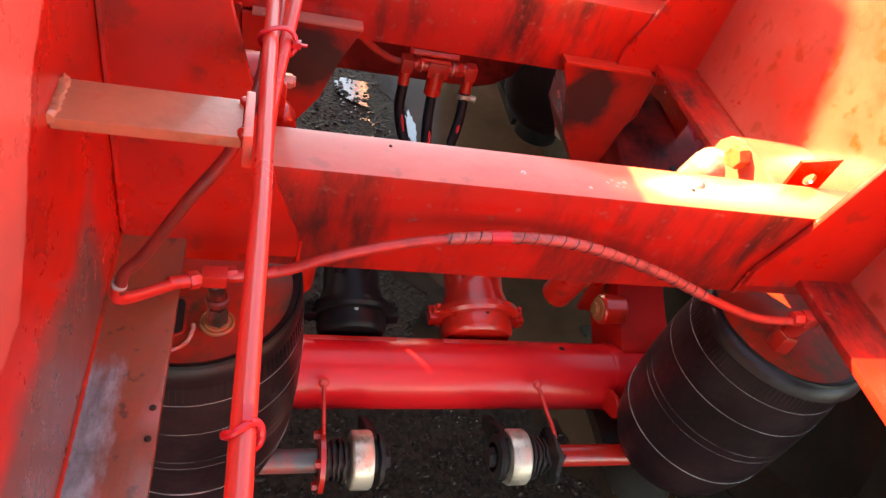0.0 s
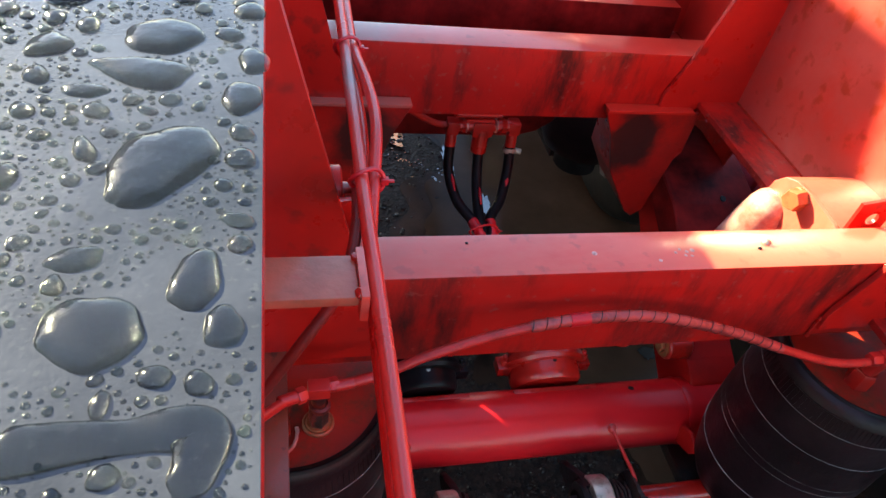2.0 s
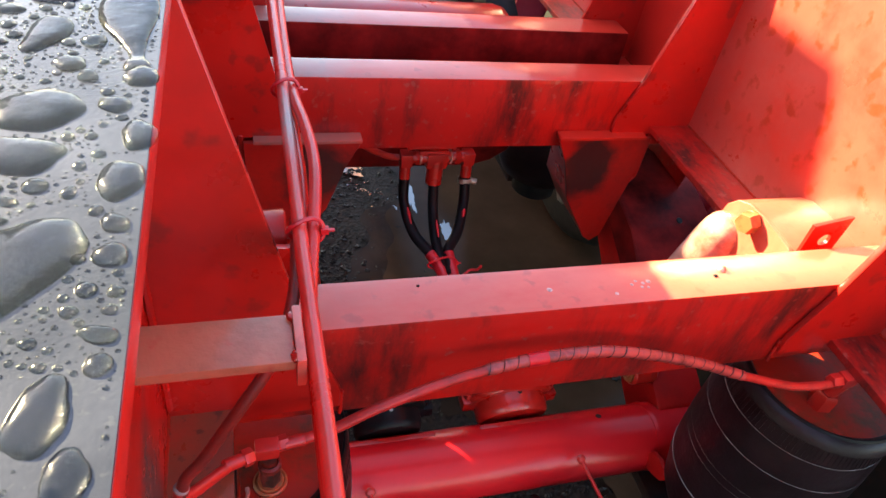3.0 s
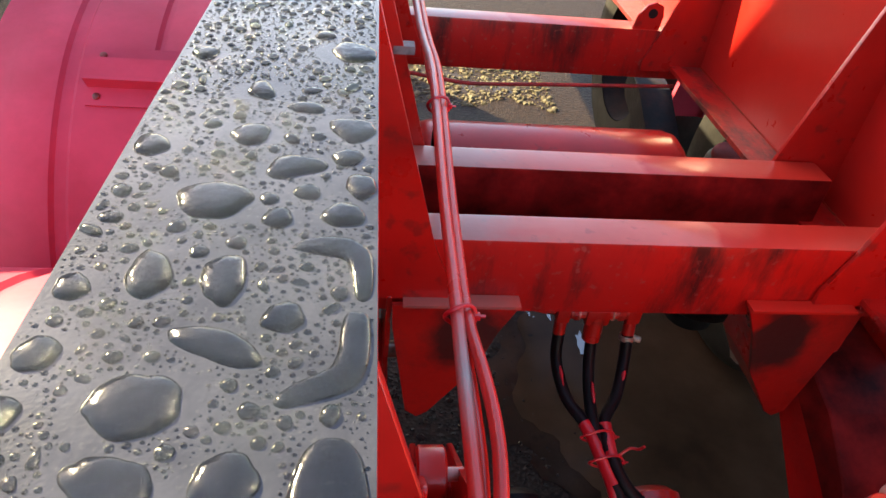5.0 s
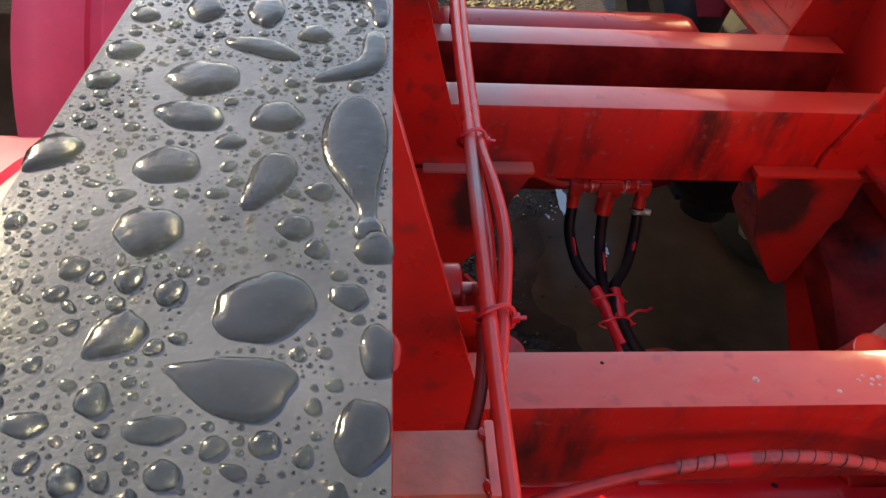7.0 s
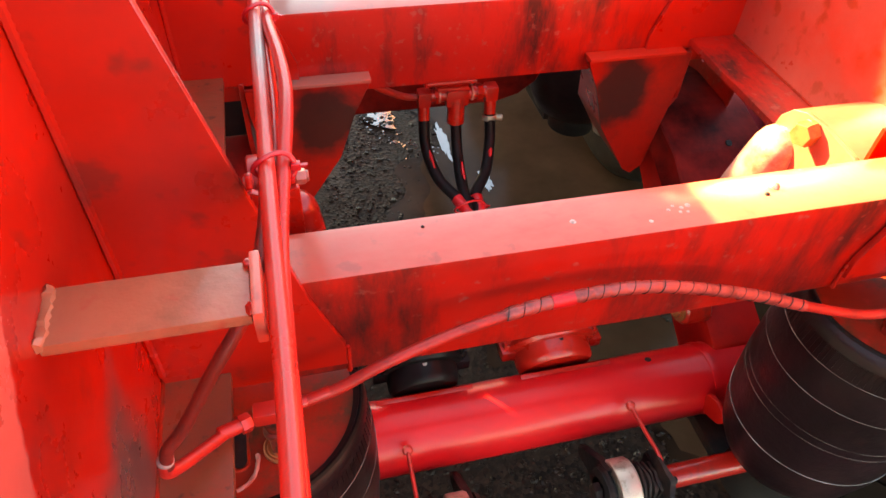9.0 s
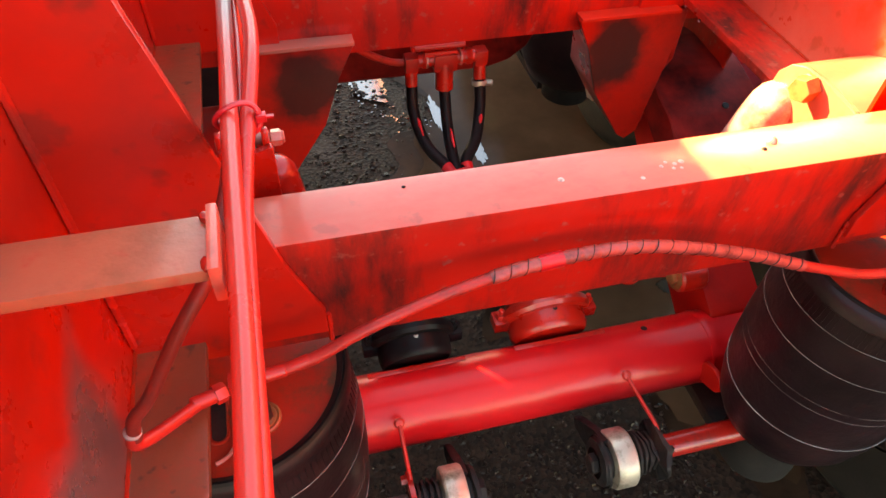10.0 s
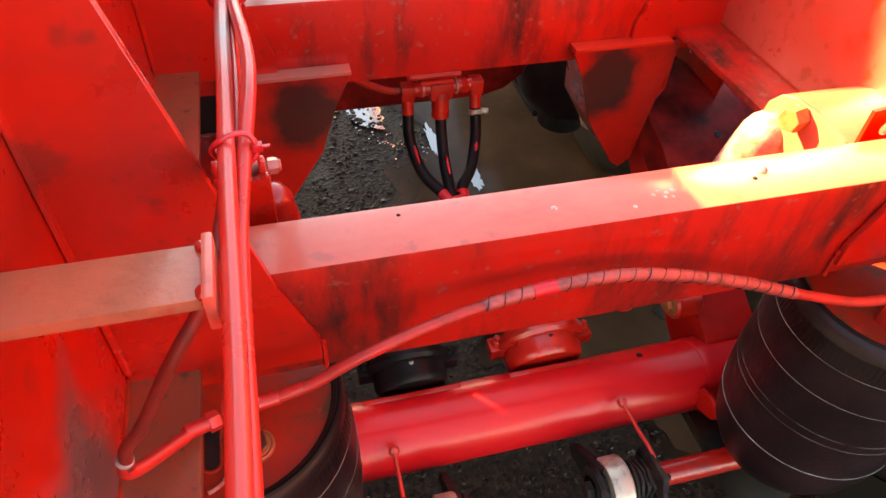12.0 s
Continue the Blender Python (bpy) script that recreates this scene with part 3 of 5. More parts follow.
hose(bm, [(0.0165, 0.452, 0.926), (0.0160, 0.440, 0.926), (0.0120, 0.429, 0.926), (0.0040, 0.421, 0.926), (-0.0050, 0.417, 0.926)], 0.0021, 8, 6)
for v in bm.verts:
    v.co += noise.noise_vector(v.co * 160) * 0.0010
part("weld_bead", bm, M_SHOCK, chassis, "pale run of weld")


def air_spring(cx, cy, plate_paint=None, rim=0.118, k=1.0, lobed=False):
    s = thing("air_spring", (cx, cy, 0.5), "black rubber air spring bellows under the rail", "air spring", "air springs on the axle")
    bm = B()
    prof = [(rim - 0.012, 0.915), (rim - 0.002, 0.9255), (rim + 0.004, 0.9285), (0.119, 0.926), (0.1255, 0.919), (0.1285, 0.907), (0.1270, 0.897), (0.1285, 0.890), (0.131, 0.875), (0.135, 0.845), (0.1378, 0.80), (0.1388, 0.74), (0.1375, 0.68), (0.132, 0.63), (0.122, 0.585), (0.107, 0.555), (0.094, 0.545), (0.084, 0.553)]
    if lobed:
        prof = [(0.090, 0.915), (0.104, 0.905), (0.108, 0.88), (0.106, 0.83), (0.110, 0.795), (0.124, 0.778), (0.142, 0.764), (0.152, 0.735), (0.155, 0.69), (0.152, 0.62), (0.140, 0.55), (0.118, 0.50), (0.07, 0.47)]
    lathe(bm, [(r if z > 0.9 else r * k, z) for r, z in prof], (cx, cy, 0), (0, 0, 1), 72)
    bel = part("bellows", bm, M_RUBBER, s)
    for z, r in () if lobed else ((0.868, 0.1319), (0.815, 0.1368), (0.752, 0.1383), (0.736, 0.1385), (0.66, 0.1362)):
        r *= k
        bm = B()
        lathe(bm, [(r - 0.001, -0.0005), (r + 0.0004, -0.0003), (r + 0.0004, 0.0003), (r - 0.001, 0.0005)], (cx, cy, z), (0, 0, 1), 72)
        part("mould_line", bm, M_SEAM, bel, "pale mould line")
    if not lobed:
        bm = B()
        for i in range(110):
            a = 2 * math.pi * i / 110
            c, s_ = math.cos(a), math.sin(a)
            q = [[bm.verts.new((cx + (r * (k if z < 0.9 else 1) + d) * c - w * s_, cy + (r * (k if z < 0.9 else 1) + d) * s_ + w * c, z)) for w in (-0.0007, 0.0007)] for r, z in ((0.1276, 0.8965), (0.1290, 0.887), (0.1314, 0.872)) for d in (-0.0006, 0.0007)]
            bm.faces.new((q[1][0], q[1][1], q[3][1], q[3][0])), bm.faces.new((q[3][0], q[3][1], q[5][1], q[5][0]))
            for e in (0, 1):
                bm.faces.new((q[0][e], q[1][e], q[3][e], q[2][e])), bm.faces.new((q[2][e], q[3][e], q[5][e], q[4][e]))
        part("ribbed_band", bm, M_RUBBER, bel, "fine moulded ribs round the shoulder")
        bm = B()
        lathe(bm, [(rim + 0.0002, 0.9200), (rim + 0.0030, 0.9300), (rim + 0.0055, 0.9305), (rim + 0.0075, 0.9270)], (cx, cy, 0), (0, 0, 1), 72)
        part("bead", bm, M_BLACK, bel, "glossy bead round the plate")
    bm = B()
    lathe(bm, [(0, 0.924), (rim - 0.006, 0.924), (rim - 0.001, 0.922), (rim, 0.916), (rim - 0.004, 0.910), (0.08, 0.906)], (cx, cy, 0), (0, 0, 1), 72)
    part("top_plate", bm, plate_paint or M_SEATRED, s, "dusty red steel bead plate")
    bm = B()
    lathe(bm, [(0.062, 0.60), (0.058, 0.50), (0.060, 0.46), (0.066, 0.44), (0.066, 0.42), (0, 0.42)], (cx, cy, 0), (0, 0, 1), 40)
    part("piston", bm, M_TYRE, s)
    return s


SPR_L, SPR_R = (0.008, 0.518), (0.832, 0.498)
air_spring(*SPR_L, None, 0.118)
air_spring(*SPR_R, None, 0.111, 0.93)

# ---- axle ----
AY, AZ, AR = 0.677, 0.500, 0.066
WY = 0.663
axle = thing("axle", (0.41, AY, AZ), "red painted round tube trailer axle", "axle")
bm = B()
rod(bm, (-0.5, AY, AZ), (1.32, AY, AZ), AR, 48)
part("axle_tube", bm, M_AXLE, axle)

def mx(x):
    """The place mirrored across the trailer's middle."""
    return 0.818 - x


def pick(side):
    return (lambda x: x) if side > 0 else mx


# ---- suspension brackets on the frame ----
for side in (1, -1):
    m = pick(side)
    # hanger under the second crossmember: a notched front plate, a folded edge, two cheeks
    bm = B()
    plate(bm, [(m(0.227), 0.998), (m(0.200), 0.943), (m(0.172), 0.857), (m(0.104), 0.752), (m(0.086), 0.740), (m(0.066), 0.756), (m(0.036), 0.955), (m(0.034), 0.998)], "y", 1.012, 1.020, 0.001)
    h = part("suspension_hanger", bm, M_HANGER, chassis, "notched hanger plate, grime and a hollow's shade painted in its middle")
    bm = B()
    box(bm, *sorted((m(0.226), m(0.050))), 1.005, 1.031, 0.998, 1.004, 0.001)
    part("top_lip", bm, M_REDTOP, h)
    bm = B()
    f = [(0.2245, 1.030, 0.997), (0.1985, 1.085, 0.942), (0.1710, 1.130, 0.857), (0.1040, 1.168, 0.754)]
    for (xa, ya, za), (xb, yb, zb) in zip(f, f[1:]):
        q = [(xa, 1.0205, za), (xb, 1.0205, zb), (xb, yb, zb), (xa, ya, za)]
        lo = [bm.verts.new((m(x), y, z)) for x, y, z in q]
        hi = [bm.verts.new((m(x - 0.006), y, z - 0.002)) for x, y, z in q]
        bm.faces.new(lo), bm.faces.new(hi[::-1])
        for i in range(4):
            bm.faces.new((lo[i], hi[i], hi[(i + 1) % 4], lo[(i + 1) % 4]))
    part("folded_edge", bm, M_RED, h)
    bm = B()
    plate(bm, [(1.022, 1.005), (1.30, 1.005), (1.22, 0.74), (1.19, 0.70), (1.12, 0.70), (1.06, 0.74), (1.055, 0.84), (1.022, 0.90)], "x", *sorted((m(0.034), m(0.026))), 0.001)
    part("cheek_plate", bm, M_REDGRIME, h)
    # unseen outer cheek in two pieces; the narrow slot between them is added for the axle's sun streak
    bm = B()
    plate(bm, [(1.022, 1.005), (1.158, 1.005), (1.158, 0.936), (1.1535, 0.934), (1.1535, 0.886), (1.158, 0.884), (1.158, 0.80), (1.13, 0.80), (1.06, 0.74)], "x", *sorted((m(-0.105), m(-0.108))))
    part("cheek_plate", bm, M_REDGRIME, h)
    bm = B()
    plate(bm, [(1.1581, 1.005), (1.34, 1.005), (1.24, 0.74), (1.19, 0.69), (1.1581, 0.70), (1.1581, 0.884), (1.1625, 0.886), (1.1625, 0.934), (1.1581, 0.936)], "x", *sorted((m(-0.105), m(-0.108))))
    part("cheek_plate", bm, M_REDGRIME, h)
    bm = B()
    s = 1 if side < 0 else -1
    rod(bm, (m(0.090), 1.147, 0.764), (m(-0.13), 1.147, 0.764), 0.016, 20)
    nut(bm, (m(0.088), 1.147, 0.764), (s * -1, 0, 0), 0.024, 0.018)
    part("pivot_bolt", bm, M_STEEL, h, "greasy pivot bolt")
    # damper bracket behind the first crossmember
    if side > 0:
        # an open clevis: front plate with a hollowed top edge and two sloping lugs
        bm = B()
        plate(bm, [(0.046, 1.050), (0.095, 1.050), (0.095, 1.146), (0.0920, 1.1475), (0.086, 1.1440), (0.080, 1.1420), (0.070, 1.1415), (0.060, 1.1420), (0.054, 1.1440), (0.0505, 1.1475), (0.046, 1.146)], "y", 0.596, 0.603, 0.0008)
        d = part("damper_bracket", bm, M_RED, chassis, "open clevis bracket for the damper")
        for x in (0.0862, 0.0460):
            bm = B()
            plate(bm, [(0.6035, 1.050), (0.6035, 1.158), (0.606, 1.161), (0.611, 1.160), (0.618, 1.153), (0.660, 1.116), (0.722, 1.066), (0.728, 1.056), (0.728, 1.050)], "x", x, x + 0.0058, 0.0008)
            part("lug", bm, M_RED, d)
    else:
        prof = [(0.590, 1.00), (0.590, 1.076), (0.593, 1.084), (0.601, 1.088), (0.660, 1.092), (0.695, 1.090), (0.718, 1.080), (0.735, 1.060), (0.740, 1.03)]
        inner = [(0.665 + (y - 0.665) * 0.90, z - 0.009) for y, z in prof[::-1]]
        bm = B()
        plate(bm, prof + inner, "x", *sorted((m(0.064), m(-0.054))))
        # Right bracket stands in sun, so it takes the paled red.
        d = part("damper_bracket", bm, M_REDTOP, chassis, "rounded channel bracket for the damper")
        bm = B()
        plate(bm, prof + [(0.740, 1.00)], "x", *sorted((m(0.0642), m(0.0712))), 0.001)
        part("lug", bm, M_REDTOP, d)
    bm = B()
    tab = [(m(0.036), 1.078), (m(-0.008), 1.072), (m(-0.044), 1.088), (m(-0.046), 1.132), (m(0.010), 1.140)] if side > 0 else [(m(0.070), 1.080), (m(0.024), 1.082), (m(0.016), 1.094), (m(0.012), 1.152), (m(0.070), 1.140)]
    holed_plate(bm, tab, "y", 0.584, 0.589, (m(-0.010 if side > 0 else 0.040), 1.115), 0.0095)
    part("holed_tab", bm, M_RED, d)

# gussets behind the third crossmember
for side in (1, -1):
    gusset(CM3 + 0.0765, side, low=1.02)

# ear with a bolt hole on the fourth crossmember
bm = B()
plate(bm, [(0.655, 1.104), (0.662, 1.140), (0.680, 1.165), (0.702, 1.174), (0.722, 1.165), (0.728, 1.140), (0.724, 1.104)], "y", 1.945, 1.953, 0.001)
ear = part("lifting_ear", bm, M_RED, chassis)
bm = B()
lathe(bm, [(0.012, 0), (0.012, 0.001), (0, 0.001)], (0.698, 1.9447, 1.146), (0, -1, 0), 18)
part("hole", bm, M_OILY, ear)
chip_rng = random.Random(3)
bm = B()
for k in range(5):
    lathe(bm, [(0.006, 0), (0.0055, 0.003), (0.003, 0.005), (0, 0.0055)], (0.806 + 0.010 * chip_rng.random(), 1.940 + 0.004 * k, 1.100 + 0.012 * chip_rng.random()), (chip_rng.uniform(-1, 1), -1, 0.6), 7)
part("paint_chip", bm, M_SPOT, chassis, "flaking pale paint at the weld")

# hidden lip added behind the first crossmember to keep sun off the spring plate
bm = B()
box(bm, 0.66, 0.80, 0.5675, 0.573, 0.940, 1.05, 0.001)
part("lower_lip", bm, M_REDGRIME, chassis)

# weld lumps, small bolts and dirt on the first crossmember
for x, y, r in ((0.586, 0.541, 0.006), (0.571, 0.531, 0.003), (0.205, 0.551, 0.002)):
    bm = B()
    lathe(bm, [(r, 0), (r * 0.9, r * 0.5), (r * 0.5, r * 0.9), (0, r)], (x, y, 1.1175), (0, 0, 1), 10)
    part("weld_spatter", bm, M_STEEL if r > 0.004 else M_OILY, chassis)
spot_rng = random.Random(4)
for x, y in ((0.455, 0.528), (0.462, 0.533), (0.470, 0.529), (0.466, 0.523), (0.474, 0.522), (0.430, 0.516), (0.352, 0.530), (0.478, 0.531)):
    bm = B()
    lathe(bm, [(spot_rng.uniform(0.0018, 0.0035), 0.0), (0.001, 0.0005), (0, 0.0005)], (x, y, 1.1181), (0, 0, 1), 9)
    part("dried_spot", bm, M_SPOT, chassis, "pale dried water spot")
bm = B()
weld(bm, (0.12, 0.498, 0.978), (0.12, 0.498, 1.02), 0.003)
part("weld_seam", bm, M_RED, chassis)
bm = B()
weld(bm, (mx(0.118), 0.498, 0.978), (mx(0.118), 0.498, 1.02), 0.003)
part("weld_seam", bm, M_RED, chassis)
for y in (0.296, 0.268):
    bm = B()
    lathe(bm, [(0.0028, 0), (0.0028, 0.001), (0.002, 0.002), (0, 0.002)], (0.0008, y, LOW), (0, 0, 1), 12)
    part("rivet", bm, M_OILY, chassis)

# ---- trailing arms ----
for side in (1, -1):
    m = pick(side)
    t = thing("trailing_arm", (m(-0.03), 0.66, 0.42), "dark red trailing arm from hanger to air spring", "trailing arm", "trailing arms")
    bm = B()
    a, b = sorted((m(0.036 if side > 0 else 0.016), m(-0.092)))
    plate(bm, [(1.20, 0.79), (1.16, 0.815), (1.08, 0.80), (0.93, 0.715), (0.80, 0.625), (0.735, 0.592), (0.690, 0.572), (0.690, 0.440), (0.76, 0.46), (0.95, 0.585), (1.09, 0.70), (1.18, 0.72), (1.21, 0.75)], "x", a, b, 0.004)
    part("arm_beam", bm, M_ARM, t)
    if side < 0:
        bm = B()
        plate(bm, [(1.22, 0.85), (1.16, 0.86), (1.06, 0.855), (0.95, 0.825), (0.86, 0.765), (0.80, 0.70), (0.80, 0.66), (0.93, 0.735), (1.08, 0.81), (1.22, 0.81)], "x", *sorted((m(0.045), m(-0.150))), 0.003)
        top = part("arm_top_plate", bm, M_SHADED_RED, t, "dark red top plate of the arm")
        bm = B()
        lathe(bm, [(0.007, 0), (0.006, 0.002), (0, 0.002)], (0.889, 0.961, 0.829), (0, -0.45, 0.89), 12)
        part("drain_hole", bm, M_OILY, top)
    bm = B()
    box(bm, *sorted((m(0.04), m(-0.10))), 0.47, 0.70, 0.405, 0.43, 0.004)
    part("spring_seat", bm, M_OILY, t)
    bm = B()
    if side > 0:
        rod(bm, (0.004, 0.80, 0.60), (-0.10, 0.80, 0.60), 0.028, 24)
    else:
        rod(bm, (0.752, 0.762, 0.612), (0.804, 0.762, 0.612), 0.030, 28, edge=0.004)
    boss = part("damper_boss", bm, M_RED, t)
    bm = B()
    c = Vector((0.0045, 0.80, 0.60)) if side > 0 else Vector((0.7515, 0.762, 0.612))
    w = Vector((side, 0, 0))
    lathe(bm, [(0.024, 0), (0.024, 0.003), (0.016, 0.004)], c, w, 20)
    nut(bm, c + 0.0035 * w, w, 0.015, 0.008)
    part("boss_nut", bm, M_BOLT, boss, "paint-flecked nut")
    bm = B()
    plate(bm, [(m(0.052), 0.52), (m(-0.06), 0.50), (m(-0.06), 0.690), (m(0.040), 0.690), (m(0.055), 0.660)], "y", 0.835, 0.845, 0.001)
    clamp = part("axle_clamp_plate", bm, M_RED, t)
    if side < 0:
        bm = B()
        plate(bm, [(0.618, 0.545), (0.592, 0.556), (0.570, 0.552), (0.560, 0.536), (0.570, 0.518), (0.592, 0.508), (0.630, 0.490)], "x", 0.756, 0.766, 0.002)
        part("clamp_lug", bm, M_ARM, t)
    bm = B()
    c = Vector((m(0.004), 0.834, 0.598))
    lathe(bm, [(0.021, 0), (0.021, 0.004), (0.014, 0.005)], c, (0, -1, 0.25), 22)
    nut(bm, c + Vector((0, -0.004, 0.001)), (0, -1, 0.25), 0.0125, 0.012)
    part("clamp_bolt", bm, M_BOLT, clamp, "paint-flecked bolt and washer")

# ---- axle fittings ----
for x in (0.258, 0.517):
    bm = B()
    box(bm, x - 0.085, x + 0.085, 0.704, 0.716, 0.553, 0.559, 0.001)
    part("chamber_plate", bm, M_RED, axle)
for x, xt in ((0.206, 0.207), (0.616, 0.600)):
    bm = B()
    hose(bm, [(xt, 0.622, 0.562), (xt, 0.612, 0.561), (xt * 0.5 + x * 0.5, 0.566, 0.552), (x, 0.520, 0.541), (x, 0.508, 0.505)], 0.0036, 10, 6)
    lathe(bm, [(0.008, -0.002), (0.009, 0.002), (0.006, 0.006), (0, 0.007)], (xt, 0.616, 0.560), (0, -0.7, 0.7), 12)
    part("camshaft_strap", bm, M_PIPE, axle)
bm = B()
lathe(bm, [(0.0065, -0.001), (0.0060, 0.0006), (0.003, 0.0010), (0, 0.0010)], (0.672, 0.698, 0.5622), (0, 0.32, 0.95), 11)
part("paint_chip", bm, M_OILY, axle, "dark chip in the paint")
bm = B()
lathe(bm, [(AR * 0.5, 0.0), (AR + 0.0015, 0.002), (AR + 0.0025, 0.010), (AR + 0.0005, 0.020), (AR + 0.0005, 0.10), (AR - 0.020, 0.104)], (0.775, AY, AZ), (1, 0, 0), 48)
part("weld_collar", bm, M_AXLE, axle)
bm = B()
rod(bm, (-0.03, AY, AZ), (0.048, AY, AZ), AR + 0.004, 48)
part("weld_collar", bm, M_RED, axle)
bm = B()
lathe(bm, [(0.005, 0), (0.004, 0.001), (0, 0.0015)], (0.664, AY + 0.027, AZ + 0.058), (0, 0.42, 0.9), 10)
part("paint_chip", bm, M_OILY, axle)


# ---- brake gear ----
def slack_adjuster(side):
    m = pick(side)
    w = 1 if side > 0 else -1
    t = thing("slack_adjuster", (m(0.27), 0.505, 0.44), "worn steel brake slack adjuster, greasy, beside the axle tube", "slack adjuster", "slack adjusters")
    c = lambda x: (m(x), 0.505, 0.500)
    bm = B()
    lathe(bm, [(0.030, 0), (0.046, 0.001), (0.0485, 0.004), (0.0485, 0.032), (0.046, 0.036), (0.030, 0.037)], c(0.252), (w, 0, 0), 40)
    part("steel_ring", bm, M_STEEL, t, "shiny steel ring with oily stains")
    bm = B()
    lathe(bm, [(0, 0), (0.030, 0), (0.030, 0.008), (0.043, 0.010), (0.043, 0.014)], c(0.289), (w, 0, 0), 28)
    lathe(bm, [(0.020, 0), (0.040, 0.004), (0.040, 0.010), (0.026, 0.013)], c(0.297), (w, 0, 0), 28)
    nut(bm, (m(0.309), 0.505, 0.500), (w, 0, 0), 0.018, 0.012)
    for v in bm.verts:
        v.co += noise.noise_vector(v.co * 55) * 0.002
    part("end_cap", bm, M_OILY, t)
    bm = B()
    for i in range(4):
        lathe(bm, [(0.022, 0), (0.037 - 0.002 * i, 0.001), (0.037 - 0.002 * i, 0.005), (0.022, 0.006)], c(0.246 - 0.009 * i), (-w, 0, 0), 28)
    rod(bm, c(0.25), c(0.20), 0.026, 24)
    for v in bm.verts:
        v.co += noise.noise_vector(v.co * 55) * 0.0045
    part("bushing", bm, M_OILY, t, "oily ribbed bushing")
    bm = B()
    plate(bm, [(0.520, 0.470), (0.560, 0.455), (0.600, 0.440), (0.615, 0.455), (0.600, 0.475), (0.550, 0.520), (0.520, 0.540)], "x", *sorted((m(0.296), m(0.282))), 0.003)
    part("lever", bm, M_OILY, t)
    bm = B()
    lathe(bm, [(0.02, 0), (0.052, 0.0), (0.052, 0.008), (0.02, 0.008)], c(0.209), (-w, 0, 0), 32)
    for k in range(4):
        a = 0.6 + k * math.pi / 2
        nut(bm, (m(0.201), 0.505 + 0.040 * math.cos(a), 0.500 + 0.040 * math.sin(a)), (-w, 0, 0), 0.008, 0.008)
    if side < 0:
        bmesh.ops.subdivide_edges(bm, edges=bm.edges[:], cuts=1, use_grid_fill=True)
        for v in bm.verts:
            v.co += noise.noise_vector(v.co * 38) * 0.009
    part("bearing_flange", bm, M_RED if side > 0 else M_OILY, t)
    bm = B()
    rod(bm, c(0.20), c(-0.16), 0.0195, 28)
    part("camshaft", bm, M_SHAFT if side > 0 else M_RED, t, "camshaft tube, grey with red overspray" if side > 0 else "red camshaft tube")


slack_adjuster(1)
slack_adjuster(-1)


def brake_chamber(x, paint, label, r):
    t = thing("brake_chamber", (x, 0.80, 0.52), label, "brake chamber", "brake chambers behind the axle")
    at, way = (x, 0.737, 0.532), (0, 0.94, 0.34)
    f = Vector(way).normalized()
    bm = B()
    lathe(bm, [(0, 0), (r * 0.85, 0), (r * 0.92, 0.005), (r * 0.95, 0.014), (r * 0.95, 0.036)], at, way, 48)
    body = part("housing", bm, paint, t)
    bm = B()
    lathe(bm, [(r * 0.88, 0.034), (r * 1.08, 0.037), (r * 1.14, 0.044), (r * 1.10, 0.056), (r * 0.86, 0.060)], at, way, 48)
    band = part("clamp_band", bm, paint, t)
    for s in (-1, 1):
        bm = B()
        p = Vector(at) + f * 0.046 + Vector((s * r * 1.10, 0, 0))
        box(bm, p.x - 0.014, p.x + 0.014, p.y - 0.016, p.y + 0.016, p.z - 0.012, p.z + 0.012, 0.003)
        nut(bm, p + Vector((0, 0, 0.012)), (0, 0, 1), 0.010, 0.012)
        rod(bm, p + Vector((s * 0.0, 0, -0.03)), p + Vector((0, 0, 0.034)), 0.005, 10)
        part("clamp_bolt", bm, paint, band)
    bm = B()
    lathe(bm, [(r * 0.88, 0.056), (r * 0.86, 0.075), (r * 0.78, 0.092), (r * 0.77, 0.150), (r * 0.82, 0.156), (r * 0.82, 0.18), (r * 0.76, 0.212), (r * 0.5, 0.226), (0, 0.228)], at, way, 48)
    part("rear_cover", bm, paint, t)
    bm = B()
    c = Vector(at) + f * 0.022 + Vector((-0.012, -0.2, 0.98)).normalized() * r * 0.953
    lathe(bm, [(0.004, 0), (0.004, 0.0006), (0, 0.0006)], c, (0, -0.2, 0.98), 12)
    part("breather_hole", bm, M_STEEL if paint is M_BLACK else M_OILY, body)
    for dx, l in ((-0.03, 0.03), (0.022, 0.034)):
        bm = B()
        c = Vector(at) + f * 0.115 + Vector((dx, -0.19 * r, 0.64 * r))
        rod(bm, c - Vector((0, 0, 0.012)), c + Vector((0, 0, l)), 0.010, 12)
        nut(bm, c + Vector((0, 0, 0.006)), (0, 0, 1), 0.014, 0.012)
        part("air_port", bm, paint, t)
    return t


brake_chamber(0.264, M_BLACK, "black spring brake chamber behind the axle tube", 0.068)
brake_chamber(0.512, M_RED, "red oversprayed brake chamber with clamp bolts", 0.076)


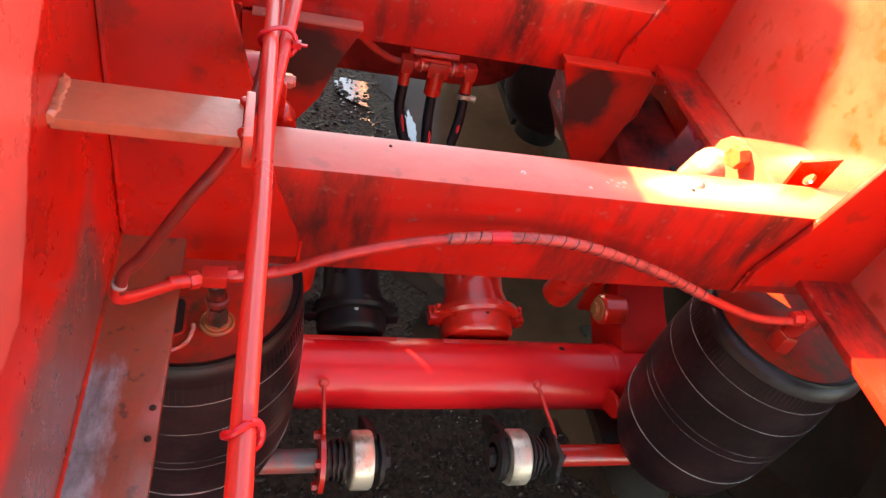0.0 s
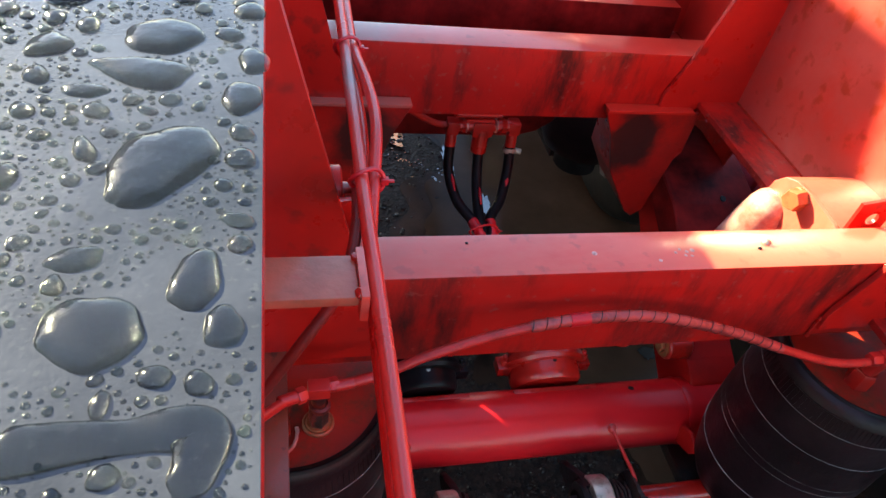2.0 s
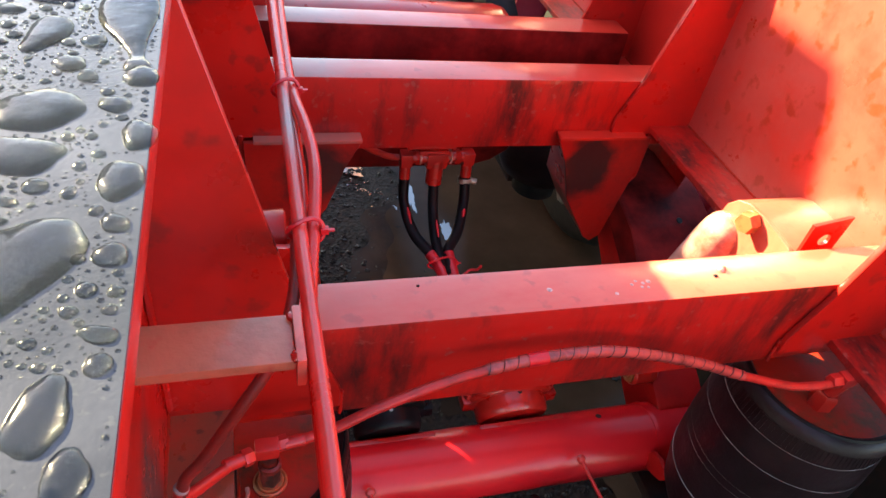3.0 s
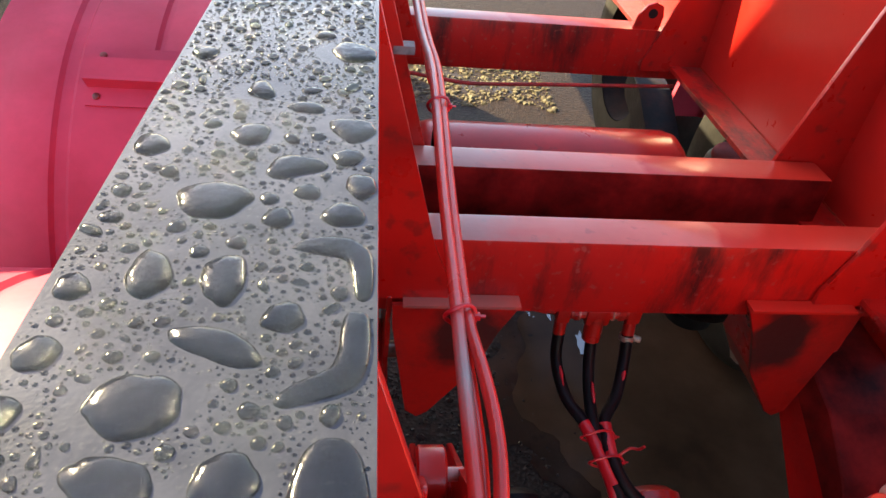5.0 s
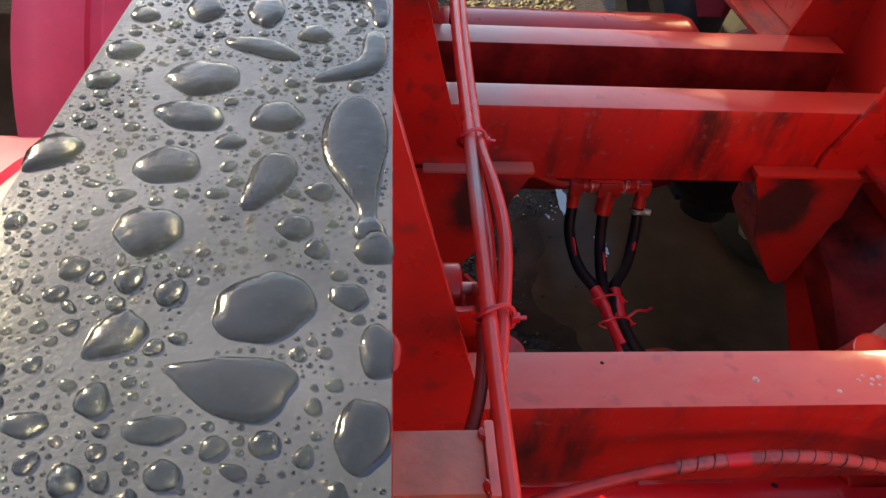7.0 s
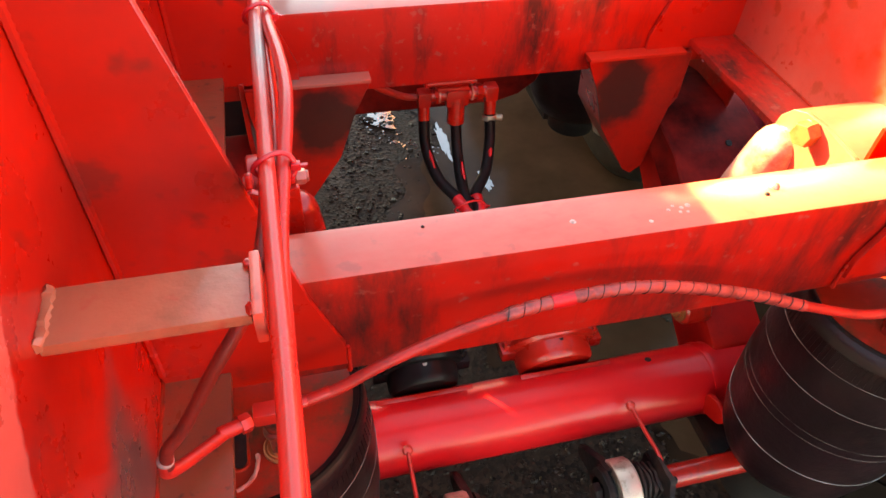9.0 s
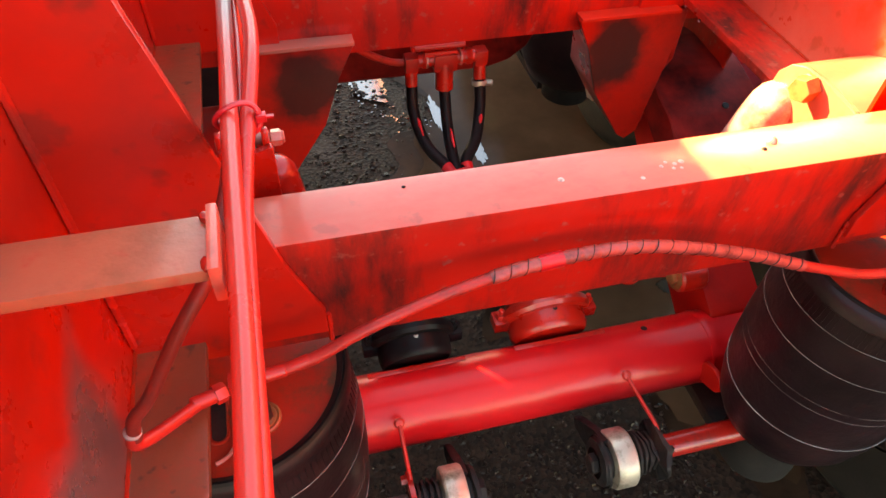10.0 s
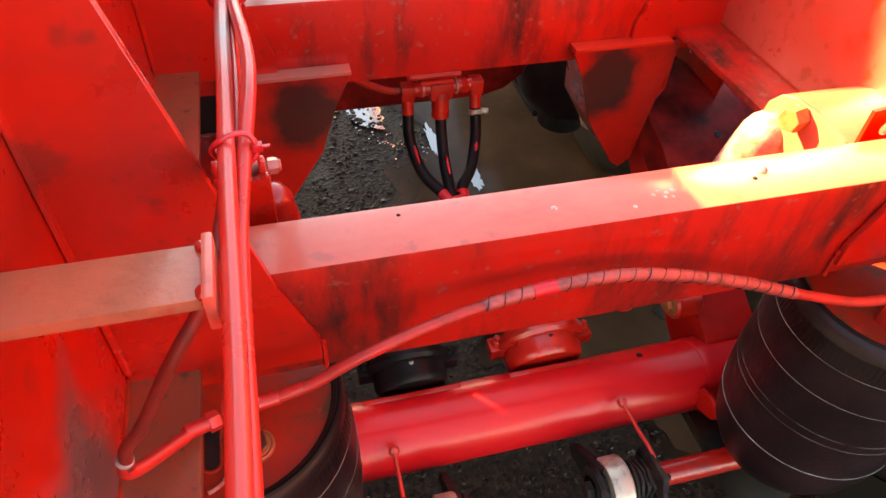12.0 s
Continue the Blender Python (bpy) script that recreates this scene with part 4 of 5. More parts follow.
# ---- dampers ----
def damper(side):
    m = pick(side)
    w = 1 if side > 0 else -1
    t = thing("shock_absorber", (m(0.09), 0.75, 0.60), "shock absorber with pale upper eye and hex bolt", "shock absorber", "dampers")
    bm = B()
    if side > 0:
        lathe(bm, [(0.011, 0), (0.024, 0), (0.0265, 0.002), (0.0265, 0.026), (0.024, 0.028), (0.013, 0.028), (0.011, 0.0275)], (0.0455, 0.650, 1.118), (1, 0, 0), 32)
        part("upper_eye", bm, M_RED, t)
        bm = B()
        rod(bm, (0.040, 0.650, 1.117), (0.0925, 0.650, 1.117), 0.0070, 16)
        nut(bm, (0.0930, 0.650, 1.117), (1, 0, 0), 0.0085, 0.010)
        lathe(bm, [(0, 0), (0.0062, 0), (0.0062, 0.002), (0.0052, 0.003), (0, 0.003)], (0.1030, 0.650, 1.117), (1, 0, 0), 16)
        part("hex_bolt", bm, M_SHOCK, t, "pale worn bolt and nut through the clevis")
        bm = B()
        lathe(bm, [(0.003, 0), (0.010, 0.001), (0.018, 0.006), (0.023, 0.018), (0.025, 0.045), (0.026, 0.115), (0.022, 0.12)], (0.088, 0.680, 1.064), (0.10, 0.12, -1.0), 32)
        part("dust_cover", bm, M_RED, t)
    else:
        lathe(bm, [(0.004, 0), (0.014, 0.001), (0.024, 0.005), (0.031, 0.014), (0.035, 0.028), (0.037, 0.060), (0.038, 0.16), (0.034, 0.165)], (m(0.066), 0.712, 1.046), (0.12 * w, 0.15, -1.0), 32)
        part("dust_cover", bm, M_SHOCK, t, "pale dome, sun highlights put in its colour, with red overspray")
        bm = B()
        nut(bm, (m(0.076), 0.672, 1.076), (w, -0.3, 0.1), 0.0168, 0.022)
        rod(bm, (m(0.080), 0.676, 1.078), (m(0.02), 0.680, 1.074), 0.013, 16)
        part("hex_bolt", bm, M_BOLT, t, "hex bolt head")
    bm = B()
    rod(bm, (m(0.150), 0.705, 0.93), (m(0.155), 0.790, 0.62), 0.030, 28)
    part("damper_body", bm, M_RED, t)


damper(1)
damper(-1)

# far springs of the next axle
for p in (SPR_L, SPR_R):
    air_spring(p[0] + (0.07 if p[0] > 0.4 else -0.07), p[1] + 1.12, M_SHADED_RED, 0.095, 1.0, True)
for arm_thing in [o for o in scene.objects if o.name.startswith("trailing_arm")]:
    far_arm = copy_thing(arm_thing, Matrix.Translation((0.06 if arm_thing.matrix_basis.translation.x > 0.4 else -0.06, 1.20, 0)) @ arm_thing.matrix_basis)
    for o in [o for o in far_arm.children_recursive if o.name.startswith(("drain_hole", "arm_top_plate", "axle_clamp_plate", "boss_nut"))]:
        bpy.data.objects.remove(o)
    # Far seats and beams turned black: the shade there is put into colour.
    for o in [o for o in far_arm.children_recursive if o.name.startswith(("spring_seat", "arm_beam"))]:
        o.data = o.data.copy()
        o.data.materials[0] = M_OILY
copy_thing(axle, Matrix.Translation((0.41, AY + 1.31, AZ)))
for far_part in [o for o in scene.objects if not o.parent and o.name.startswith(("brake_chamber", "slack_adjuster"))]:
    copy_thing(far_part, Matrix.Translation((0, 1.31, 0)) @ far_part.matrix_basis)

# ---- wheels and mudguards ----


def wheel(x0, x1, y, z, r, at_name="wheel", label="black trailer wheel under a red mudguard"):
    t = thing(at_name, ((x0 + x1) / 2, y, z - r), label, "wheel", "wheels")
    w = x1 - x0
    bm = B()
    lathe(bm, [(r * 0.58, 0), (r * 0.70, -0.008), (r * 0.90, 0.0), (r * 0.97, w * 0.06), (r, w * 0.16), (r, w * 0.84), (r * 0.97, w * 0.94), (r * 0.90, w), (r * 0.70, w + 0.008), (r * 0.58, w)], (x0, y, z), (1, 0, 0), 64)
    part("tyre", bm, M_TYRE, t)
    bm = B()
    lathe(bm, [(r * 0.575, 0.004), (r * 0.56, 0.03), (r * 0.48, w * 0.30), (r * 0.30, w * 0.34), (r * 0.20, w * 0.30), (0, w * 0.30)], (x0, y, z), (1, 0, 0), 48)
    lathe(bm, [(r * 0.575, w - 0.004), (r * 0.56, w - 0.03), (r * 0.48, w * 0.70), (r * 0.30, w * 0.66), (r * 0.20, w * 0.70), (0, w * 0.70)], (x0, y, z), (1, 0, 0), 48)
    rim = part("rim", bm, M_OILY, t, "dark oily rim")
    for k in range(10):
        a = 2 * math.pi * k / 10
        bm = B()
        nut(bm, (x1 - w * 0.33, y + r * 0.36 * math.cos(a), z + r * 0.36 * math.sin(a)), (1, 0, 0), 0.017, 0.03)
        part("wheel_nut", bm, M_STEEL, rim)
    return t


for y in (WY, WY + 1.31):
    wheel(-0.74, -0.36, y, 0.5, 0.5)
    wheel(1.18, 1.56, y, 0.5, 0.5)
# Third right wheel is made up, to darken the gap beyond the tank.
wheel(1.18, 1.56, WY + 2.62, 0.5, 0.5)


def mudguard(cy, cz, r, a0, a1, x0, x1, label, bracket):
    t = thing("mudguard", ((x0 + x1) / 2, cy, cz), label, "mudguard", "mudguards over the wheels")
    steps = 40

    def shell(prof, name, closed=False):
        bm = B()
        rows = []
        for i in range(steps + 1):
            a = radians(a0 + (a1 - a0) * i / steps)
            rows.append([bm.verts.new((x, cy + (r + h) * math.cos(a), cz + (r + h) * math.sin(a))) for x, h in prof])
        n = len(prof)
        for p, q in zip(rows, rows[1:]):
            for j in range(n):
                bm.faces.new((p[j], p[(j + 1) % n], q[(j + 1) % n], q[j]))
        bm.faces.new(rows[0]), bm.faces.new(rows[-1][::-1])
        return part(name, bm, M_FENDER, t)
    top = [(x0, -0.030), (x0 + 0.004, -0.004), (x0 + 0.058, 0.002), (x0 + 0.066, 0.007), (x0 + 0.155, 0.008), (x0 + 0.163, 0.000), (x0 + 0.185, 0.000), (x0 + 0.193, 0.007),
           (x0 + 0.330, 0.007), (x0 + 0.338, 0.000), (x0 + 0.350, 0.000), (x0 + 0.358, 0.006), (x1 - 0.012, 0.004), (x1, -0.006), (x1, -0.040)]
    shell(top + [(x, h - 0.004) for x, h in top[::-1]], "shell")
    if bracket:
        bm = B()
        f = lambda a, h: (cy + (r + h) * math.cos(radians(a)), cz + (r + h) * math.sin(radians(a)))
        o = [f(116.5, 0.009), f(120.5, 0.009), f(121.0, 0.040), f(124.5, 0.040), f(124.6, 0.009), f(128.5, 0.009), f(128.5, 0.013), f(125.0, 0.013), f(124.9, 0.044), f(120.6, 0.044), f(120.1, 0.013), f(116.5, 0.013)]
        plate(bm, o, "x", x0 + 0.215, -0.14)
        br = part("support_bracket", bm, M_FENDER, t, "folded red bracket riveted to the mudguard")
        for a in (118.3, 126.8):
            bm = B()
            y, z = f(a, 0.013)
            d = (0, math.cos(radians(a)), math.sin(radians(a)))
            lathe(bm, [(0.0075, 0), (0.007, 0.003), (0.004, 0.005), (0, 0.005)], (x0 + 0.235, y, z), d, 14)
            part("rivet", bm, M_RISER, br)


mudguard(WY, 0.5, 0.642, 4, 176, -0.785, -0.309, "red plastic mudguard, wet, in full sun", False)
mudguard(WY + 1.31, 0.5, 0.642, 4, 176, -0.785, -0.309, "red plastic mudguard in shade, with a riveted bracket", True)
for y in (WY, WY + 1.31):
    mudguard(y, 0.5, 0.642, 4, 176, 1.127, 1.603, "red plastic mudguard beyond the frame", False)

# ---- brake pipes along the left rail ----
Z_PIPE = 1.256
bm = B()
hose(bm, [(0.0665, -1.2, Z_PIPE), (0.0668, -0.2, Z_PIPE), (0.0695, 0.13, Z_PIPE), (0.0725, 0.30, Z_PIPE), (0.0730, 0.45, Z_PIPE + 0.001), (0.0745, 0.55, Z_PIPE + 0.003), (0.0755, 0.66, Z_PIPE + 0.006), (0.0765, 0.74, Z_PIPE + 0.008), (0.078, 0.92, Z_PIPE + 0.010), (0.084, 1.15, Z_PIPE + 0.012), (0.084, 1.27, Z_PIPE + 0.012), (0.078, 1.36, Z_PIPE + 0.012), (0.074, 1.50, Z_PIPE + 0.012), (0.072, 1.9, Z_PIPE + 0.012), (0.072, 3.4, Z_PIPE + 0.012)], 0.0062, 18, 14)
tagged(link("brake_pipe", bm, M_GREYPIPE), "grey air pipe oversprayed red along the rail", "pipe", "pipes along the rail")
bm = B()
hose(bm, [(0.0670, -1.2, Z_PIPE - 0.031), (0.0674, -0.2, Z_PIPE - 0.031), (0.0701, 0.13, Z_PIPE - 0.031), (0.0726, 0.26, Z_PIPE - 0.031), (0.0738, 0.36, Z_PIPE - 0.029), (0.0765, 0.43, Z_PIPE - 0.021), (0.0845, 0.49, Z_PIPE - 0.004), (0.0920, 0.545, Z_PIPE + 0.007), (0.0945, 0.59, Z_PIPE + 0.009), (0.0920, 0.64, Z_PIPE + 0.009), (0.0865, 0.70, Z_PIPE + 0.006), (0.0855, 0.76, Z_PIPE + 0.004), (0.088, 0.92, Z_PIPE + 0.004), (0.0945, 1.15, Z_PIPE + 0.006), (0.095, 1.27, Z_PIPE + 0.006), (0.089, 1.36, Z_PIPE + 0.007), (0.085, 1.50, Z_PIPE + 0.008), (0.083, 1.9, Z_PIPE + 0.008), (0.083, 3.4, Z_PIPE + 0.008)], 0.0057, 18, 14)
tagged(link("brake_pipe", bm, M_PIPE), "glossy red air pipe bowing out between ties", "pipe", "pipes along the rail")
bm = B()
hose(bm, [(0.0685, 0.10, Z_PIPE - 0.042), (0.0715, 0.30, Z_PIPE - 0.042), (0.0735, 0.40, Z_PIPE - 0.034), (0.0780, 0.48, Z_PIPE - 0.012), (0.0805, 0.52, Z_PIPE - 0.007), (0.0835, 0.58, Z_PIPE - 0.002), (0.0830, 0.66, Z_PIPE - 0.002), (0.0800, 0.73, Z_PIPE - 0.004), (0.0815, 0.92, Z_PIPE - 0.003), (0.088, 1.15, Z_PIPE - 0.001), (0.088, 1.27, Z_PIPE - 0.001), (0.080, 1.40, Z_PIPE), (0.077, 3.4, Z_PIPE)], 0.0040, 12, 12)
tagged(link("brake_pipe", bm, M_PIPE), "thinner red air line under the other pipes", "pipe", "pipes along the rail")
# hose leaving the bundle towards the tank
bm = B()
hose(bm, [(0.090, 1.12, Z_PIPE - 0.006), (0.096, 1.20, Z_PIPE - 0.012), (0.104, 1.29, Z_PIPE - 0.050), (0.110, 1.34, Z_PIPE - 0.120), (0.112, 1.37, Z_PIPE - 0.21), (0.115, 1.40, 0.97)], 0.0055, 12, 10)
tagged(link("air_hose", bm, M_BLACK), "black air hose dropping from the pipes to the tank", "hose")


def cable_tie(x, y, z, w=0.017, h=0.014, thick=0.0021, on_top=False):
    t = thing("cable_tie", (x, y, z - h), "red painted cable tie round the pipes", "cable tie", "ties on the pipes")
    bm = B()
    ring = [(x + w * math.cos(a), y + 0.003 * math.sin(2 * a), z + h * math.sin(a)) for a in (2 * math.pi * k / 18 for k in range(19))]
    hose(bm, ring, thick, 8, 2)
    part("strap", bm, M_TIE, t)
    bm = B()
    if on_top:
        box(bm, x - 0.001, x + 0.004, y + 0.001, y + 0.010, z + h - 0.002, z + h + 0.003, 0.001)
    else:
        box(bm, x + w - 0.003, x + w + 0.004, y - 0.003, y + 0.003, z - 0.003, z + 0.003, 0.001)
        box(bm, x + w + 0.003, x + w + 0.009, y - 0.0015, y + 0.0015, z - 0.0008, z + 0.0008)
    part("buckle", bm, M_TIE, t)
    return t


cable_tie(0.0785, 0.492, Z_PIPE - 0.0015, 0.0150, 0.0125)
cable_tie(0.0795, 0.716, Z_PIPE + 0.004, 0.0140, 0.0125)
cable_tie(0.0880, 1.130, Z_PIPE + 0.006, 0.0150, 0.0130)
cable_tie(0.0696, 0.142, Z_PIPE - 0.001, 0.0082, 0.0082, 0.0022, True)

# ---- air line to the springs ----
line = thing("air_line", (0.05, 0.44, 0.93), "red oversprayed air hose joining the two air springs", "air hose")
bm = B()
hose(bm, [(0.0720, 0.520, 1.244), (0.0685, 0.465, 1.238), (0.0600, 0.425, 1.226), (0.046, 0.402, 1.202), (0.020, 0.385, 1.170), (-0.012, 0.378, 1.115), (-0.028, 0.374, 1.095), (-0.033, 0.374, 1.072)], 0.0052, 14)
part("riser_hose", bm, M_RISER, line, "dark red hose rising behind the bracket")
bm = B()
rod(bm, (-0.032, 0.374, 1.083), (-0.0335, 0.374, 1.078), 0.0066, 18)
part("pale_ring", bm, M_SEAM, line, "pale worn ring")
bm = B()
hose(bm, [(-0.033, 0.374, 1.080), (-0.036, 0.374, 1.064), (-0.029, 0.381, 1.055), (-0.012, 0.400, 1.043), (0.006, 0.419, 1.033)], 0.0054, 14)
part("elbow", bm, M_PIPE, line)
TEE = (0.038, 0.434, 1.027)
bm = B()
rod(bm, (-0.002, 0.415, 1.036), (0.018, 0.424, 1.032), 0.0066, 18)
nut(bm, (0.016, 0.423, 1.032), (0.87, 0.40, -0.12), 0.0088, 0.010)
nut(bm, (0.058, 0.440, 1.026), (-0.87, -0.20, 0.05), 0.0084, 0.010)
box(bm, TEE[0] - 0.011, TEE[0] + 0.012, TEE[1] - 0.008, TEE[1] + 0.008, TEE[2] - 0.008, TEE[2] + 0.008, 0.0025)
rod(bm, (0.054, 0.437, 1.026), (0.076, 0.440, 1.026), 0.0064, 16)
rod(bm, (0.074, 0.4400, 1.026), (0.098, 0.4435, 1.030), 0.0056, 16)
part("tee_fitting", bm, M_PIPE, line, "red painted brass tee")
bm = B()
rod(bm, (TEE[0] + 0.001, TEE[1] + 0.003, TEE[2] - 0.010), (TEE[0] + 0.003, TEE[1] + 0.02, 0.962), 0.0085, 18)
lathe(bm, [(0.012, 0), (0.012, 0.006), (0.009, 0.008), (0.0085, 0.0)], (TEE[0] + 0.003, TEE[1] + 0.012, 0.975), (0, 0, 1), 18)
part("stem", bm, M_GREASE, line, "greasy dark stem")
bm = B()
nut(bm, (TEE[0] + 0.003, TEE[1] + 0.022, 0.930), (0, 0, 1), 0.0115, 0.024)
part("stem_nut", bm, M_GREASE, line)
bm = B()
lathe(bm, [(0.0185, 0), (0.0185, 0.003), (0.0165, 0.0045), (0.0145, 0.0035), (0.0135, 0.006), (0.0100, 0.0065)], (TEE[0] + 0.003, TEE[1] + 0.022, 0.9242), (0, 0, 1), 32)
part("stem_washer", bm, M_BOLT, line, "scuffed washers round the stem")
run = [(0.074, 0.440, 1.026), (0.105, 0.444, 1.031), (0.156, 0.452, 1.049), (0.237, 0.463, 1.066), (0.331, 0.472, 1.073), (0.424, 0.472, 1.070), (0.534, 0.464, 1.043), (0.620, 0.455, 1.012), (0.690, 0.446, 0.992), (0.735, 0.440, 0.992), (0.772, 0.440, 0.996)]
bm = B()
hose(bm, run, 0.0057, 16, 12)
part("long_hose", bm, M_HOSE, line)
bm = B()
wl_ = curve_points(run, 12)
for i0, i1 in ((40, 84),):
    seg = [Vector(p) for p in wl_[i0:i1]]
    hose(bm, seg, 0.0068, 16, 3, 0.13, 7)
part("spiral_wrap", bm, M_WRAP, line, "dirty spiral wrap on the hose")
bm = B()
turns, reach = [], 0.0
for p, q in zip(wl_[40:83], wl_[41:84]):
    d = q - p
    side_ = d.cross(Vector((0, 0, 1))).normalized()
    over = side_.cross(d).normalized()
    for k in range(10):
        a = 2 * math.pi * (reach + d.length * k / 10) / 0.0165
        turns.append(p + d * k / 10 + 0.0067 * (math.cos(a) * side_ + math.sin(a) * over))
    reach += d.length
hose(bm, turns, 0.0006, 6, 1)
part("wrap_edge", bm, M_GREASE, line, "dark seam of the spiral wrap")
bm = B()
p, q = wl_[46], wl_[49]
hose(bm, [p, p.lerp(q, 0.5), q], 0.0079, 16, 4)
part("hose_band", bm, M_TIE, line)
bm = B()
box(bm, 0.766, 0.788, 0.432, 0.450, 0.988, 1.006, 0.004)
nut(bm, (0.764, 0.441, 0.997), (-1, 0, 0), 0.0100, 0.014)
rod(bm, (0.780, 0.442, 0.990), (0.786, 0.452, 0.950), 0.0095, 16)
part("end_elbow", bm, M_PIPE, line)
bm = B()
nut(bm, (0.786, 0.453, 0.924), (0, 0, 1), 0.0175, 0.030)
part("end_nut", bm, M_RED, line)

# ---- relay valve under the second crossmember ----
valve = thing("brake_valve", (0.40, 1.13, 0.83), "red oversprayed brake tee valve under the crossmember", "valve")
bm = B()
rod(bm, (0.348, 1.120, 0.889), (0.456, 1.120, 0.889), 0.0125, 20)
nut(bm, (0.356, 1.120, 0.889), (1, 0, 0), 0.0150, 0.012)
nut(bm, (0.436, 1.120, 0.889), (1, 0, 0), 0.0150, 0.012)
box(bm, 0.376, 0.420, 1.104, 1.136, 0.868, 0.903, 0.009)
rod(bm, (0.398, 1.119, 0.884), (0.397, 1.110, 0.832), 0.0165, 18)
part("valve_body", bm, M_RED, valve)
bm = B()
rod(bm, (0.341, 1.118, 0.9145), (0.434, 1.118, 0.9145), 0.0058, 16)
lathe(bm, [(0, -0.002), (0.006, -0.001), (0.0075, 0.001), (0.006, 0.003), (0, 0.004)], (0.340, 1.118, 0.9145), (-1, 0, 0), 16)
box(bm, 0.360, 0.420, 1.110, 1.134, 0.898, 0.9075, 0.003)
part("valve_plate", bm, M_PIPE, valve, "glossy red mounting bar")
for x in (0.362, 0.424):
    bm = B()
    lathe(bm, [(0.0128, 0), (0.0150, 0.001), (0.0150, 0.004), (0.0128, 0.005)], (x, 1.120, 0.889), (1, 0, 0), 24)
    part("collar", bm, M_SHOCK, valve, "pale scuffed collar")
for x, c in ((0.337, 0), (0.464, 1)):
    bm = B()
    box(bm, x - 0.012, x + 0.012, 1.107, 1.133, 0.872, 0.901, 0.005)
    rod(bm, (x, 1.120, 0.878), (x, 1.113, 0.843), 0.0112, 16)
    e = part("elbow", bm, M_RED, valve)
    if c:
        bm = B()
        lathe(bm, [(0.0125, 0), (0.0140, 0.001), (0.0140, 0.010), (0.0125, 0.011)], (x, 1.113, 0.842), (0, -0.2, -1), 20)
        rod(bm, (x + 0.012, 1.110, 0.836), (x + 0.024, 1.105, 0.836), 0.006, 12)
        part("hose_clip", bm, M_STEEL, e, "bright hose clip")
brake_hoses = []
for pts in ([(0.337, 1.113, 0.845), (0.336, 1.088, 0.800), (0.349, 1.035, 0.765), (0.378, 0.985, 0.748), (0.398, 0.930, 0.725), (0.43, 0.875, 0.690), (0.475, 0.85, 0.655)],
            [(0.397, 1.110, 0.84), (0.395, 1.078, 0.790), (0.391, 1.03, 0.765), (0.390, 0.975, 0.748), (0.402, 0.925, 0.722), (0.420, 0.88, 0.685), (0.44, 0.86, 0.62)],
            [(0.464, 1.113, 0.845), (0.461, 1.088, 0.800), (0.440, 1.035, 0.768), (0.408, 0.985, 0.754), (0.412, 0.930, 0.735), (0.445, 0.88, 0.70), (0.53, 0.85, 0.65)]):
    bm = B()
    hose(bm, pts, 0.0105, 16, 10)
    brake_hoses.append(tagged(link("brake_hose", bm, M_BLACK), "black rubber brake hose flecked with red paint", "hose", "hoses from the valve"))
for y, z, x in ((0.962, 0.748, 0.392), (0.924, 0.731, 0.401)):
    gather = cable_tie(x, y, z, 0.029, 0.0165)
for of, p, q in ((0, (0.3395, 1.079, 0.802), (0.3440, 1.043, 0.780)), (2, (0.459, 1.070, 0.797), (0.451, 1.052, 0.787)), (1, (0.3955, 1.052, 0.787), (0.3930, 1.012, 0.773))):
    bm = B()
    d = Vector(q) - Vector(p)
    n = d.length
    lathe(bm, [(0, 0), (0.0024, n * 0.12), (0.0036, n * 0.4), (0.0032, n * 0.7), (0.0020, n * 0.92), (0, n)], p, d, 10)
    for v in bm.verts:
        v.co += noise.noise_vector(v.co * 130) * 0.0016
    part("paint_fleck", bm, M_TIE, brake_hoses[of], "red paint fleck")
# red tape and overspray where the hoses are gathered, and the loose tail of the tie
for pts, r in (([(0.374, 0.990, 0.7505), (0.384, 0.968, 0.745), (0.397, 0.932, 0.727), (0.414, 0.898, 0.707)], 0.0118),
               ([(0.4085, 0.985, 0.7545), (0.409, 0.960, 0.746), (0.411, 0.930, 0.7355)], 0.0116),
               ([(0.405, 0.916, 0.716), (0.418, 0.884, 0.689), (0.432, 0.868, 0.650)], 0.0118)):
    bm = B()
    hose(bm, pts, r, 14, 8)
    for v in bm.verts:
        v.co += noise.noise_vector(v.co * 70) * 0.0012
    tagged(link("tape_wrap", bm, M_TIE), "red oversprayed tape round the brake hoses", "tape")
bm = B()
hose(bm, [(0.424, 0.933, 0.737), (0.440, 0.936, 0.752), (0.452, 0.930, 0.758), (0.456, 0.925, 0.772)], 0.0026, 8, 6)
part("tail", bm, M_TIE, gather)
bm = B()
hose(bm, [(0.337, 1.125, 0.885), (0.30, 1.12, 0.893), (0.25, 1.10, 0.93), (0.22, 1.09, 0.965), (0.16, 1.10, 0.975)], 0.0065, 12)
tagged(link("air_pipe", bm, M_HOSE), "thin dull red air pipe to the valve", "pipe")

# ---- air tank beyond the third crossmember ----
tank = thing("air_tank", (0.39, 1.50, 0.822), "red painted cylindrical air tank across the frame", "air tank")
bm = B()
lathe(bm, [(0, -0.300), (0.05, -0.297), (0.085, -0.288), (0.102, -0.272), (0.108, -0.25), (0.108, 0.25), (0.102, 0.272), (0.085, 0.288), (0.05, 0.297), (0, 0.300)], (0.365, 1.50, 0.93), (1, 0, 0), 56)
part("tank_shell", bm, M_RED, tank)
bm = B()
